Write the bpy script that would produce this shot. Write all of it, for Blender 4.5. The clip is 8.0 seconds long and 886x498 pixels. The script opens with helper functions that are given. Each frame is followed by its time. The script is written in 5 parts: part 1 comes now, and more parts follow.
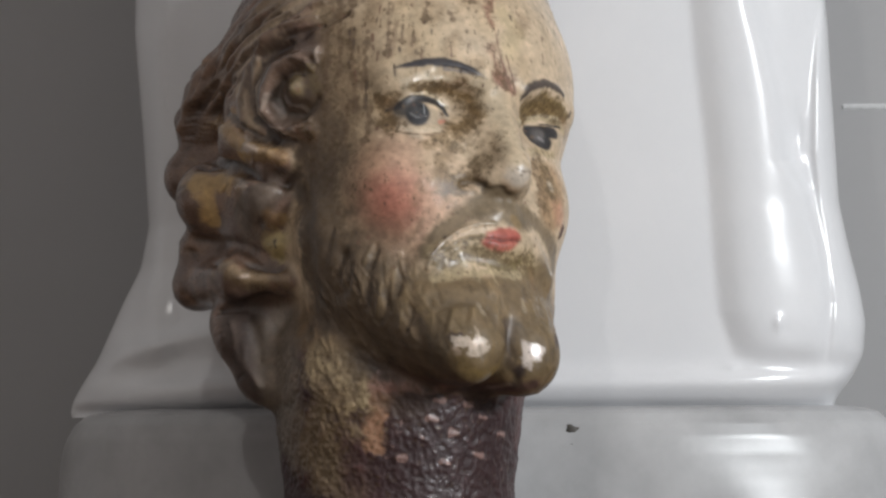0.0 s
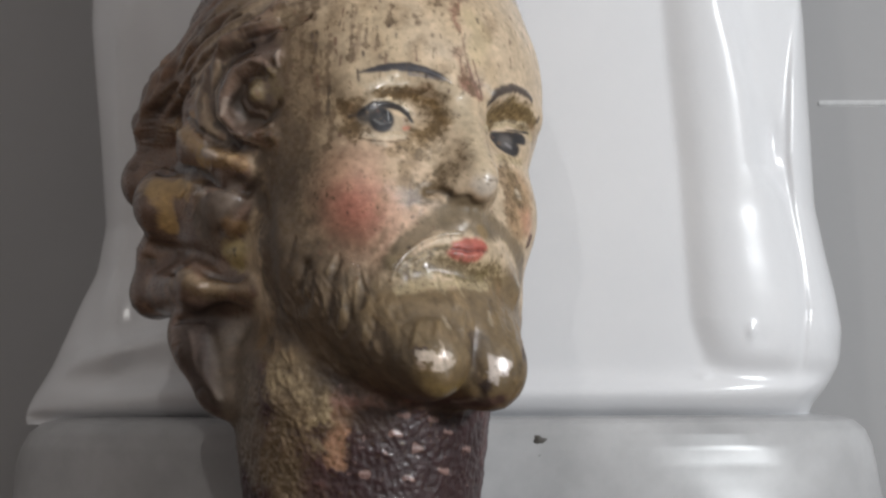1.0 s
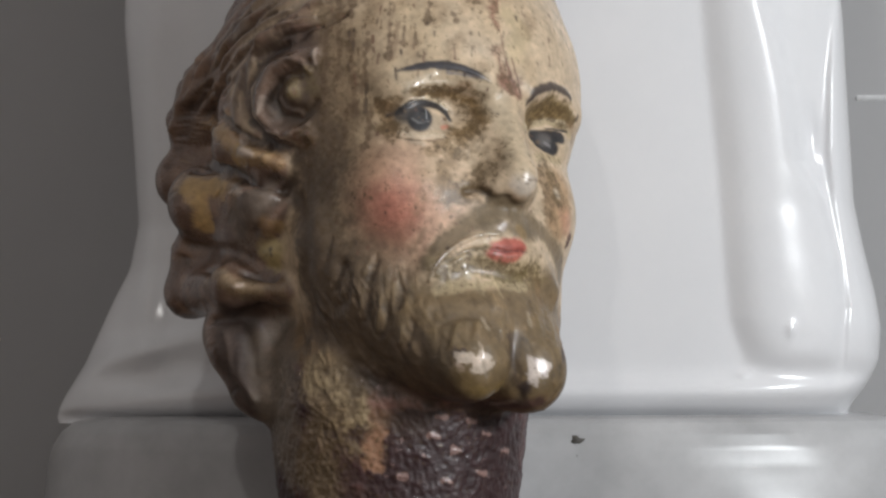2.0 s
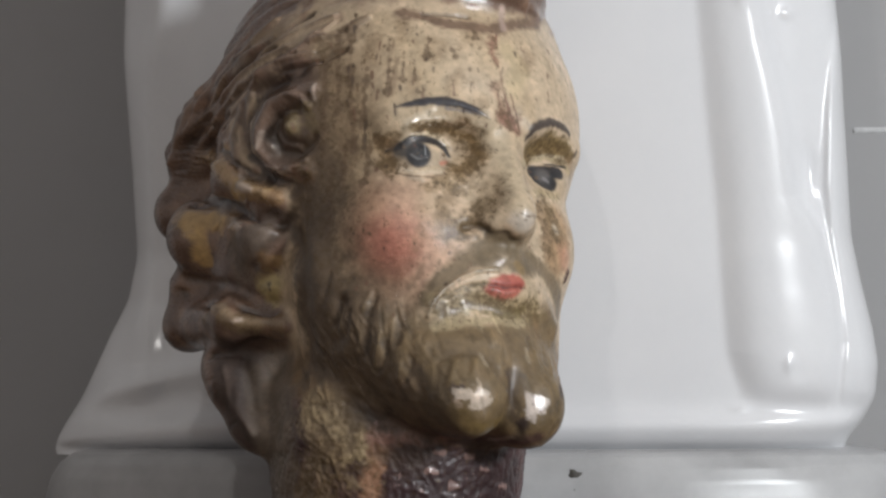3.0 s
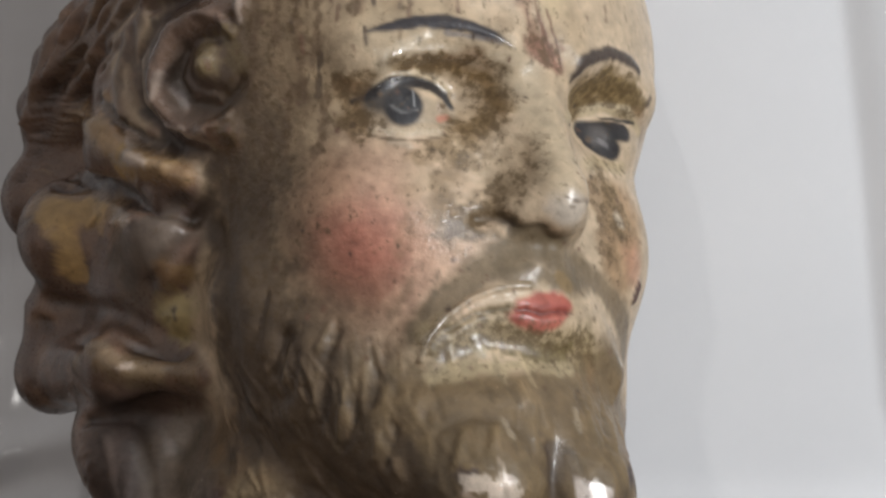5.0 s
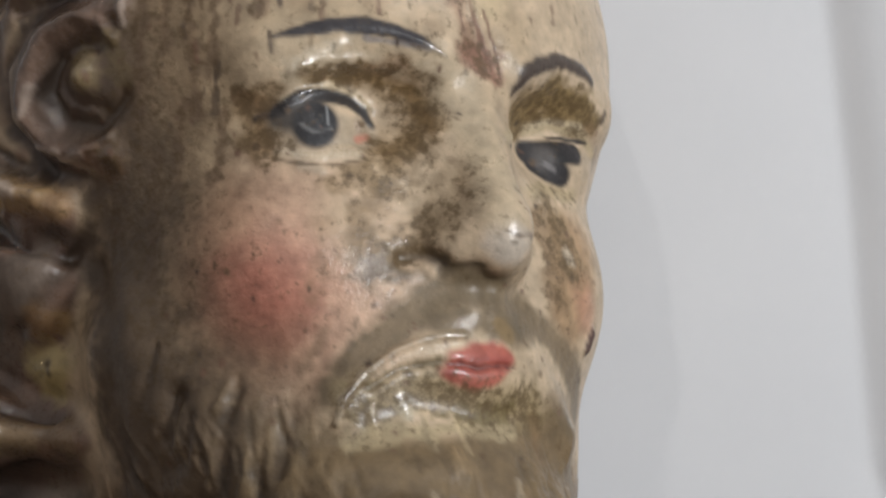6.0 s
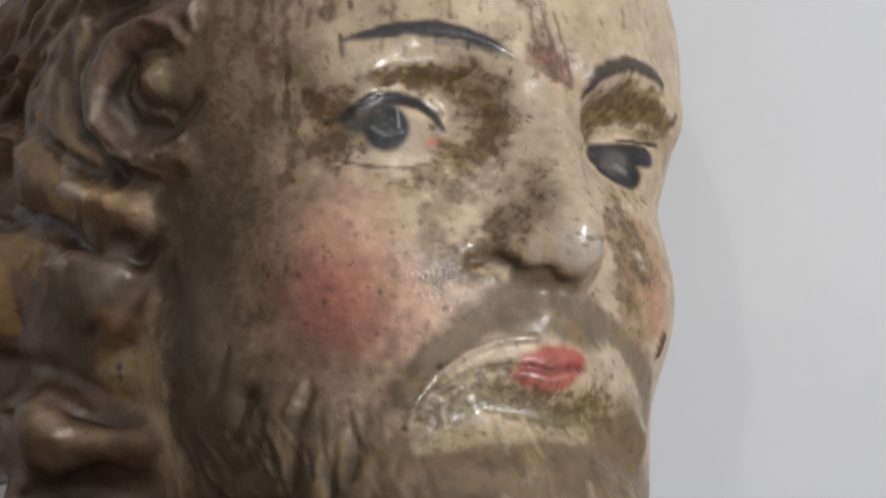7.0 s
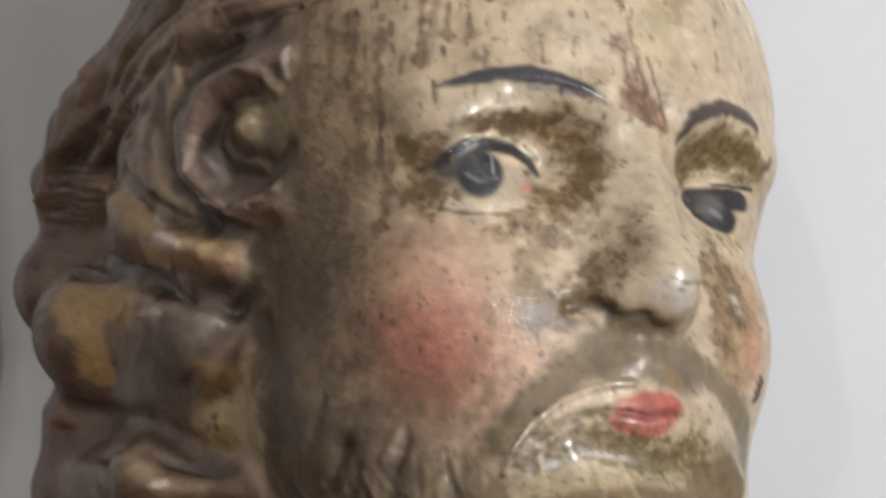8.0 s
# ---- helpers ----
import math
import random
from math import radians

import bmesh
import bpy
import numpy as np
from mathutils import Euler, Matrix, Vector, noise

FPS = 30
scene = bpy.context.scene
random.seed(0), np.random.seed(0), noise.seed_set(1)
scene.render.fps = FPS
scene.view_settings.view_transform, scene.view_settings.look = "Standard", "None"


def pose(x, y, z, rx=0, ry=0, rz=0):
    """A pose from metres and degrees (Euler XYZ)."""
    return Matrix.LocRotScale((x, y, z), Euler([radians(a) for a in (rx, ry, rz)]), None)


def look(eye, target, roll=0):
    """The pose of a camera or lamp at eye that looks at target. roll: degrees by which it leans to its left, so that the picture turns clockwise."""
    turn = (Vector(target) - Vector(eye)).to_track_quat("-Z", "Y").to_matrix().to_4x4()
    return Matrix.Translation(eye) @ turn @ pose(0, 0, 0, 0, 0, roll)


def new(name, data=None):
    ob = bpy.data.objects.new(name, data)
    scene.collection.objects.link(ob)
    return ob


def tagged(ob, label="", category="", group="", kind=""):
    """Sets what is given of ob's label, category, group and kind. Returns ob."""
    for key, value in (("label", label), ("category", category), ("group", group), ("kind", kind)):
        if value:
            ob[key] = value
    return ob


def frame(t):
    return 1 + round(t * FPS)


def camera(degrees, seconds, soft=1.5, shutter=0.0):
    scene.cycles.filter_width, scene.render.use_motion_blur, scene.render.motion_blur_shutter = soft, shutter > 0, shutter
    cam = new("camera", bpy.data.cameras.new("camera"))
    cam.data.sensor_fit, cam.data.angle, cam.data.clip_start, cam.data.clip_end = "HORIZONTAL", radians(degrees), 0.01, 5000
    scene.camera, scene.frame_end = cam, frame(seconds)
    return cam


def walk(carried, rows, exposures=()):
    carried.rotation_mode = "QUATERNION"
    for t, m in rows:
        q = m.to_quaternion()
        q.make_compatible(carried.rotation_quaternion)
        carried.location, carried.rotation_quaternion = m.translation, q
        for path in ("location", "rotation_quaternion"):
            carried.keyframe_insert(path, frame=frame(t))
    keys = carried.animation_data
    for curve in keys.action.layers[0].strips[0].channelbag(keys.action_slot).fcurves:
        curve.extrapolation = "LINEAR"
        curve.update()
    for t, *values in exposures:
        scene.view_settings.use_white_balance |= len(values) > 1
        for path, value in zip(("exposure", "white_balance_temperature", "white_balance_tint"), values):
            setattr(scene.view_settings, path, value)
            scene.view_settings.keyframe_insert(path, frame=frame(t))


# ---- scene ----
# ---- camera and its path ----
EYE = 0.103
cam = camera(6.87, 8.0, soft=2.5, shutter=0.4)
# seconds, x, y, z over the eye height, yaw, pitch, lean
PATH = [
    (0, 0.00963, -1.89314, -0.05115, 0.328, 1.267, 0.369),
    (0.5, 0.01067, -1.84619, -0.03229, 0.345, 0.875, 0.383),
    (1, 0.01167, -1.84124, -0.02271, 0.124, 0.491, 0.236),
    (1.2, 0.00872, -1.83044, -0.01685, 0.066, 0.258, 0.380),
    (2.3, 0.00063, -1.82381, -0.00741, 0.048, 0.072, 0.071),
    (2.5, 0.00013, -1.82705, 0.00004, 0.004, -0.001, -0.003),
    (3, -0.00026, -1.82648, 0.00018, 0.035, 0.052, 0.031),
    (3.5, 0.00069, -1.82355, 0.00031, 0.129, 0.069, 0.267),
    (4, 0.00298, -1.60389, 0.00209, 0.158, 0.001, 0.222),
    (4.2, 0.00504, -1.48052, 0.00214, 0.115, -0.053, 0.262),
    (5.3, 0.00750, -1.08617, 0.01489, 0.455, -0.632, 0.762),
    (5.5, 0.00813, -1.03280, 0.01562, -0.027, -0.715, 0.402),
    (6, 0.00827, -0.99732, 0.01622, -0.068, -0.471, 0.828),
    (6.5, 0.00884, -0.99850, 0.01622, 0.100, -0.441, 0.904),
    (7, 0.00866, -0.99797, 0.01604, 0.506, -0.429, 0.922),
    (7.5, 0.00858, -0.99743, 0.01645, 0.643, -0.553, 0.901),
    (8, 0.00729, -0.99478, 0.01380, 1.160, 0.077, 1.501),
]
walk(cam, [(t, pose(x, y, z + EYE, 0, 0, yaw) @ pose(0, 0, 0, 90 + pitch, 0, 0) @ pose(0, 0, 0, 0, 0, -lean)) for t, x, y, z, yaw, pitch, lean in PATH],
     exposures=((0, 0.2), (4.0, 0.2), (5.5, 0.2), (6.0, 0.1), (6.5, 0.06), (7.0, 0.1), (7.5, 0.2), (8.0, 0.4)))

# ---- world and light ----
world = bpy.data.worlds.new("world")
scene.world = world
world.use_nodes = True
world.node_tree.nodes["Background"].inputs[0].default_value = (0.75, 0.85, 1.0, 1)
world.node_tree.nodes["Background"].inputs[1].default_value = 0.05


def area(name, eye, target, width, height, watts, colour):
    lamp = bpy.data.lights.new(name, "AREA")
    lamp.shape, lamp.size, lamp.size_y, lamp.energy, lamp.color = "RECTANGLE", width, height, watts, colour
    ob = new(name, lamp)
    ob.matrix_world = look(eye, target)
    return ob


area("window_light", (1.31, -1.36, 0.60), (0, 0.0, 0.1), 0.30, 0.30, 24.5, (0.93, 0.97, 1.0))
area("ceiling_lamp_light", (-0.35, -1.95, 1.45), (0, 0.0, 0.1), 0.05, 0.05, 3.2, (1.0, 0.97, 0.93))


# ---- materials ----
def material(name, base, rough=0.5, metal=0.0):
    m = bpy.data.materials.new(name)
    m.use_nodes = True
    b = m.node_tree.nodes["Principled BSDF"]
    b.inputs["Base Color"].default_value = (*base, 1)
    b.inputs["Roughness"].default_value = rough
    b.inputs["Metallic"].default_value = metal
    return m


def node(m, kind, **settings):
    n = m.node_tree.nodes.new(kind)
    for key, value in settings.items():
        n.inputs[key.replace("_", " ")].default_value = value
    return n


def link(m, a, b):
    m.node_tree.links.new(a, b)


def speckled(name, low, high, scale, rough, bump=0.0, detail=6.0):
    """A surface whose colour drifts between two tones, with a fine relief."""
    m = material(name, low, rough)
    b = m.node_tree.nodes["Principled BSDF"]
    where = node(m, "ShaderNodeTexCoord")
    n1 = node(m, "ShaderNodeTexNoise", Scale=scale, Detail=detail, Roughness=0.6)
    link(m, where.outputs["Object"], n1.inputs["Vector"])
    ramp = node(m, "ShaderNodeValToRGB")
    ramp.color_ramp.elements[0].position, ramp.color_ramp.elements[1].position = 0.3, 0.7
    ramp.color_ramp.elements[0].color, ramp.color_ramp.elements[1].color = (*low, 1), (*high, 1)
    link(m, n1.outputs["Fac"], ramp.inputs["Fac"])
    link(m, ramp.outputs["Color"], b.inputs["Base Color"])
    if bump:
        n2 = node(m, "ShaderNodeTexNoise", Scale=scale * 9, Detail=4.0)
        link(m, where.outputs["Object"], n2.inputs["Vector"])
        bp = node(m, "ShaderNodeBump", Strength=bump, Distance=0.001)
        link(m, n2.outputs["Fac"], bp.inputs["Height"])
        link(m, bp.outputs["Normal"], b.inputs["Normal"])
    return m


WALL = speckled("grey_wall_paint", (0.375, 0.37, 0.372), (0.405, 0.40, 0.402), 6, 0.6, 0.15)
ROOM = speckled("room_plaster", (0.77, 0.74, 0.72), (0.82, 0.79, 0.77), 3, 0.8, 0.1)
# for the unseen left wall; dark so less light bounces onto the figures
DIM = speckled("bounce_dimming_paint", (0.44, 0.405, 0.385), (0.50, 0.46, 0.435), 3, 0.8, 0.1)
WOOD = speckled("dark_wood", (0.10, 0.07, 0.05), (0.16, 0.11, 0.08), 9, 0.45, 0.2)
# plinth glaze: grey soiling, plus the weaker light low down put into the colour
SOILED_DIM = speckled("soiled_dimmed_glaze", (0.36, 0.36, 0.365), (0.52, 0.52, 0.525), 36, 0.3)
CHIP = speckled("dark_chip", (0.05, 0.045, 0.04), (0.11, 0.10, 0.085), 700, 0.6)
GLAZE = speckled("white_glaze", (0.755, 0.76, 0.78), (0.80, 0.80, 0.815), 25, 0.19)


def mesh_object(name, verts, faces, mat, smooth=True):
    me = bpy.data.meshes.new(name)
    me.from_pydata(verts, [], faces)
    me.materials.append(mat)
    me.polygons.foreach_set("use_smooth", [smooth] * len(me.polygons))
    me.update()
    return new(name, me)


def box(name, lo, hi, mat, bevel=0.0):
    bm = bmesh.new()
    bmesh.ops.create_cube(bm, size=1)
    for v in bm.verts:
        v.co = Vector([lo[i] + (v.co[i] + 0.5) * (hi[i] - lo[i]) for i in range(3)])
    if bevel:
        bmesh.ops.bevel(bm, geom=bm.edges[:], offset=bevel, segments=3, affect="EDGES")
    me = bpy.data.meshes.new(name)
    bm.to_mesh(me)
    bm.free()
    me.materials.append(mat)
    return new(name, me)


# ---- the room ----
WALL_Y = 0.19
tagged(box("wall_back", (-1.3, WALL_Y, -0.9), (1.3, WALL_Y + 0.1, 1.6), WALL), "grey painted wall with a faint pale scrape", "wall", kind="structure")
tagged(box("wall_left", (-1.4, -2.2, -0.9), (-1.3, WALL_Y + 0.1, 1.6), DIM), "unseen brown wall, darkened to cut bounce light", "wall", kind="structure")
tagged(box("wall_front", (-1.3, -2.3, -0.9), (1.3, -2.2, 1.6), ROOM), "plain plastered wall", "wall", kind="structure")
tagged(box("ceiling", (-1.4, -2.3, 1.6), (1.4, WALL_Y + 0.1, 1.7), ROOM), "plain plastered ceiling", "ceiling", kind="structure")
tagged(box("floor", (-1.4, -2.3, -1.0), (1.4, WALL_Y + 0.1, -0.9), WOOD), "dark wooden floor", "floor", kind="structure")
# the window wall: four pieces round one opening
scrape = box("scrape", (0.1105, WALL_Y - 0.0005, EYE + 0.0335), (0.131, WALL_Y + 0.002, EYE + 0.0352), speckled("scraped_plaster", (0.5, 0.5, 0.5), (0.68, 0.68, 0.68), 300, 0.7), 0.0004)
scrape.parent = bpy.data.objects["wall_back"]
wr = tagged(new("wall_right"), "plain plastered wall with a window opening", "wall", kind="structure")
for nm, lo, hi in (("pier", (1.3, -2.2, -0.9), (1.4, -1.6, 1.6)), ("pier", (1.3, -1.1, -0.9), (1.4, WALL_Y + 0.1, 1.6)),
                   ("parapet", (1.3, -1.6, -0.9), (1.4, -1.1, 0.35)), ("lintel", (1.3, -1.6, 0.85), (1.4, -1.1, 1.6))):
    box(nm, lo, hi, ROOM).parent = wr
shelf = tagged(box("shelf", (-0.7, -0.16, -0.03), (0.7, WALL_Y, 0.0), WOOD, 0.003), "dark wooden shelf fixed to the grey wall", "shelf", kind="structure")


# ---- the white glazed figure behind ----
def glazed_figure():
    """Lower robe of a white glazed figure on its moulded plinth, one mesh."""
    K = 0.000149

    def table(*rows):
        rows = np.array(rows, float)
        return lambda q: np.interp(q, rows[:, 0], rows[:, 1])

    # height below the top line -> left and right outline from the middle, in K
    left = table((-1500, -340), (-1100, -430), (-400, -560), (87, -574), (287, -559), (440, -550), (520, -566), (577, -596), (687, -646), (747, -684), (775, -696), (800, -690))
    right = table((-1500, 360), (-1100, 470), (-400, 650), (-13, 681), (87, 691), (187, 696), (287, 702), (407, 709), (487, 726), (567, 746), (627, 756), (687, 751), (727, 730), (762, 700), (800, 694))
    n, rows = 520, 420
    th = np.linspace(0, 2 * np.pi, n, endpoint=False)
    q = np.concatenate([np.linspace(-1700, -600, 60), np.linspace(-590, 790, rows)])
    soft = np.ones(9) / 9
    Q, TH = np.meshgrid(q, th, indexing="ij")

    def eased(f):
        v = f(q)
        v[64:-4] = np.convolve(v, soft, "same")[64:-4]
        return np.repeat(v[:, None], n, 1)

    L, R = eased(left), eased(right)
    xc, hw = (L + R) / 2 + 60, (R - L) / 2
    top = np.clip((Q + 1700) / 260, 0, 1)
    cap = np.sqrt(np.clip(1 - (1 - top) ** 2, 0, 1))
    c, s = np.cos(TH), np.sin(TH)
    X = xc + cap * np.where(c < 0, hw + 60, hw - 60) * np.sign(c) * np.abs(c) ** 0.9
    # the shaded side is round, the other broad and flat
    Y = -300 * cap * np.sign(s) * np.abs(s) ** np.where(c < 0, 0.5 + 0.75 * np.abs(c), 0.5)
    front = np.clip(s * 3, 0, 1)
    P = 784 + X
    g = lambda x0, w: np.exp(-((P - x0) / w) ** 2)
    step = lambda x: 1 / (1 + np.exp(-np.clip(x, -40, 40)))
    fade = step((690 - Q) / 12)
    crease = table((-600, 1170), (-13, 1208), (187, 1226), (337, 1242), (487, 1252), (607, 1262), (690, 1290))(Q)
    edge = table((-600, 1290), (0, 1325), (70, 1338), (132, 1356), (217, 1376), (337, 1392), (397, 1430), (507, 1460), (587, 1466), (730, 1456))(Q)
    rim = table((-600, 1500), (-13, 1470), (87, 1450), (187, 1440), (317, 1436), (417, 1446), (507, 1462), (590, 1470), (730, 1460))(Q)
    rise = np.clip(P - crease, 0, None)
    out = 32 * (1 - np.exp(-(rise / 46) ** 1.5)) * fade
    out -= 34 * step((P - edge) / 7) * fade
    out += 24 * step((P - rim - 4) / 3.5) * fade
    out -= 14 * np.exp(-((P - 1410) / 16) ** 2 - ((Q - 290) / 55) ** 2)
    # folds of the shaded side
    out += 16 * g(np.interp(Q, [-600, 0, 120, 400], [290, 275, 262, 250]), 30) * fade
    out -= 22 * g(np.interp(Q, [-600, 0, 400, 650], [370, 350, 330, 300]), 42) * fade
    out -= 24 * g(np.interp(Q, [0, 650], [820, 800]), 60) * fade
    out += 26 * np.exp(-((Q - 662 + 0.25 * (P - 250)) / 26) ** 2) * np.clip((460 - P) / 160, 0, 1)
    out -= 16 * np.exp(-((Q - 720 + 0.2 * (P - 250)) / 26) ** 2) * np.clip((460 - P) / 160, 0, 1)
    # hem: tucks in over a rolled lip
    out += 24 * np.exp(-((Q - 735) / 26) ** 2) - 30 * np.exp(-((Q - 782) / 14) ** 2)
    out += 2.5 * np.sin(P / 75 + Q / 230)
    # small bumps added to catch the light as glints
    for x0, q0, w, tall in ((1290, 705, 15, 8), (1373, 628, 8, 13), (1290, -8, 9, 16), (1372, 18, 13, 10)):
        out += 4.5 * np.exp(-((P - x0) / w) ** 2 - ((Q - q0) / tall) ** 2)
    Y = Y - out * front
    V = np.stack([X * K, 0.117 + Y * K * 0.95, EYE + (441 - Q) * K], -1).reshape(-1, 3)
    m = len(q)
    F = [(i * n + j, i * n + (j + 1) % n, (i + 1) * n + (j + 1) % n, (i + 1) * n + j) for i in range(m - 1) for j in range(n)]
    F.append(tuple(range(n - 1, -1, -1)))
    # plinth: a rounded oval slab with a low, worn upper roll, down to the shelf
    base = len(V)
    zb = EYE + (441 - 780) * K
    prof = [(0.88, zb + 0.0008), (0.955, zb), (0.99, zb - 0.0010), (1.02, zb - 0.0035), (1.04, zb - 0.0075), (1.05, zb - 0.012), (1.056, zb - 0.0165),
            (1.061, zb - 0.021), (1.065, zb - 0.0255), (1.069, zb - 0.030), (1.072, zb - 0.034), (1.09, zb * 0.12), (1.07, 0.0)]
    fine = []
    for (r0, z0), (r1, z1) in zip(prof[:-1], prof[1:]):
        for k in range(5):
            fine.append((r0 + (r1 - r0) * k / 5, z0 + (z1 - z0) * k / 5))
    fine.append(prof[-1])
    pts = []
    for r, z in fine:
        wob = 1 + 0.003 * np.sin(th * 7 + z * 120) + 0.002 * np.sin(th * 13 - z * 200)
        px = 0.0085 + 0.1085 * r * wob * np.sign(np.cos(th)) * np.abs(np.cos(th)) ** 0.8
        py = 0.117 - 0.052 * r * wob * np.sign(np.sin(th)) * np.abs(np.sin(th)) ** 0.8
        pts.append(np.stack([px, py, np.full(n, z)], -1))
    V = np.concatenate([V, *pts])
    for i in range(len(fine) - 1):
        for j in range(n):
            a, b = base + i * n + j, base + i * n + (j + 1) % n
            F.append((a, b, b + n, a + n))
    F.append(tuple(base + j for j in range(n - 1, -1, -1)))
    robe_faces = (m - 1) * n + 1
    # two dark chips in the plinth's glaze
    chips = len(F)
    for cx, cz, r in ((0.0322, 0.0470, 0.0026), (0.0322, 0.0432, 0.0024)):
        first = len(V)
        ring = [(cx, 0.0630, cz)]
        ring += [(cx + 0.75 * r * math.cos(k * 0.524) * (1 + 0.3 * math.sin(k * 2.1)), 0.0640, cz + r * 0.5 * math.sin(k * 0.524) * (1 + 0.3 * math.cos(k * 1.7))) for k in range(12)]
        V = np.concatenate([V, np.array(ring)])
        F += [(first, first + 1 + k, first + 1 + (k + 1) % 12) for k in range(12)]
    ob = mesh_object("statue", V.tolist(), F, GLAZE)
    ob.data.materials.append(SOILED_DIM)
    ob.data.materials.append(CHIP)
    slots = np.zeros(len(F), np.int32)
    slots[robe_faces:chips], slots[chips:] = 1, 2
    ob.data.polygons.foreach_set("material_index", slots)
    return tagged(ob, "white glazed ceramic robed statue on a moulded plinth", "statue")


glazed_figure()


# ---- the painted wooden head ----
# Worked in units of 0.14 mm in the head's own axes: a to its left, b up, c forward, from the point midway between the eyes.
UNIT, TURN, RAISE = 0.00014, radians(35), radians(16)
CT, ST, CR, SR = math.cos(TURN), math.sin(TURN), math.cos(RAISE), math.sin(RAISE)
AXES = np.array([[CT, -ST * SR, -ST * CR], [0, CR, -SR], [ST, CT * SR, CT * CR]], np.float32)  # rows: a, b, c seen as across, up, towards
ROOT = (0.0087, 0.0, EYE + 0.0223)


def ellipsoid(p, centre, radii):
    d = (p - np.array(centre, np.float32)) / np.array(radii, np.float32)
    k = np.sqrt((d * d).sum(1))
    return (k - 1) * min(radii) if max(radii) < 1.5 * min(radii) else k * (k - 1) / (np.sqrt(((d / np.array(radii, np.float32)) ** 2).sum(1)) + 1e-6)


def rod(p, a, b, ra, rb):
    a, b = np.array(a, np.float32), np.array(b, np.float32)
    h = np.clip(((p - a) @ (b - a)) / ((b - a) @ (b - a)), 0, 1)
    return np.sqrt(((p - a - h[:, None] * (b - a)) ** 2).sum(1)) - (ra + (rb - ra) * h)


def join(d, e, k):
    h = np.clip(0.5 + 0.5 * (d - e) / k, 0, 1)
    return d + (e - d) * h - k * h * (1 - h)


def cut(d, e, k):
    return -join(-d, e, k)


def shape(p, parts=False):
    """Signed distance to the carved head, p in head units; the two halves mirror each other."""
    m = p.copy()
    m[:, 0] = -np.abs(m[:, 0])
    d = ellipsoid(m, (0, 120, -252), (309, 300, 335))
    d = join(d, ellipsoid(m, (0, -150, -190), (245, 380, 255)), 60)
    d = join(d, rod(m, (-195, -190, -190), (-86, -396, -30), 62, 76), 50)
    d = join(d, ellipsoid(m, (0, -370, -52), (142, 116, 136)), 46)
    d = join(d, ellipsoid(m, (-63, -440, 36), (68, 74, 70)), 42)
    d = join(d, ellipsoid(m, (-140, -120, -68), (75, 78, 82)), 60)
    d = join(d, rod(m, (-45, 66, 52), (-178, 60, -20), 26, 34), 30)
    d = cut(d, ellipsoid(m, (-118, 8, 66), (72, 48, 58)), 30)
    d = join(d, ellipsoid(m, (-130, -2, -36), (66, 46, 60)), 10)
    d = join(d, rod(m, (0, 40, 50), (0, -100, 100), 20, 28), 30)
    d = join(d, rod(m, (-14, 10, 40), (-26, -112, 66), 20, 24), 30)
    d = join(d, ellipsoid(m, (0, -121, 102), (27, 33, 31)), 28)
    d = join(d, ellipsoid(m, (-27, -130, 66), (20, 19, 26)), 26)
    d = join(d, rod(m, (-8, -192, 58), (-125, -278, 14), 20, 14), 40)
    d = join(d, ellipsoid(m, (0, -244, 44), (50, 26, 32)), 30)
    # the neck, upright
    q = p @ AXES
    r = np.sqrt((q[:, 0] + 155) ** 2 + (q[:, 2] + 118) ** 2)
    neck = r - np.interp(q[:, 1], [-900, -660, -480, -390, -270], [206, 213, 234, 224, 150])
    neck = np.maximum(neck, q[:, 1] + 262)
    d = join(d, neck, 16)
    skin = d
    # hair
    d = ellipsoid(m, (0, 165, -315), (298, 330, 338))
    d = join(d, ellipsoid(m, (0, 330, -48), (150, 85, 108)), 14)
    d = join(d, rod(m, (-110, 320, -70), (-235, 190, -160), 60, 50), 22)
    d = join(d, ellipsoid(m, (0, -150, -425), (262, 270, 205)), 24)
    d = join(d, ellipsoid(m, (0, -50, -392), (290, 270, 216)), 30)
    for centre, radius in CURLS:
        d = join(d, ellipsoid(m, centre, (radius,) * 3), 34)
    for a, b, ra, rb in LOCKS:
        d = join(d, rod(m, a, b, ra, rb), 22)
    return (skin, d) if parts else join(skin, d, 30)


CURLS = [((-232, 80, -262), 72), ((-258, -52, -505), 70), ((-228, -192, -600), 48),
         ((-246, -95, -310), 62), ((-222, -330, -440), 60), ((-200, -410, -425), 46), ((-230, 22, -612), 58), ((-222, 122, -580), 62), ((-228, -128, -575), 50)]
LOCKS = [((-250, 110, -395), (-275, 18, -385), 42, 38), ((-275, 18, -385), (-262, -52, -250), 36, 22), ((-228, -195, -590), (-258, -235, -400), 42, 42),
         ((-258, -235, -400), (-214, -262, -292), 42, 20), ((-222, -300, -460), (-200, -430, -400), 60, 40), ((-190, 250, -300), (-228, 165, -535), 70, 62)]


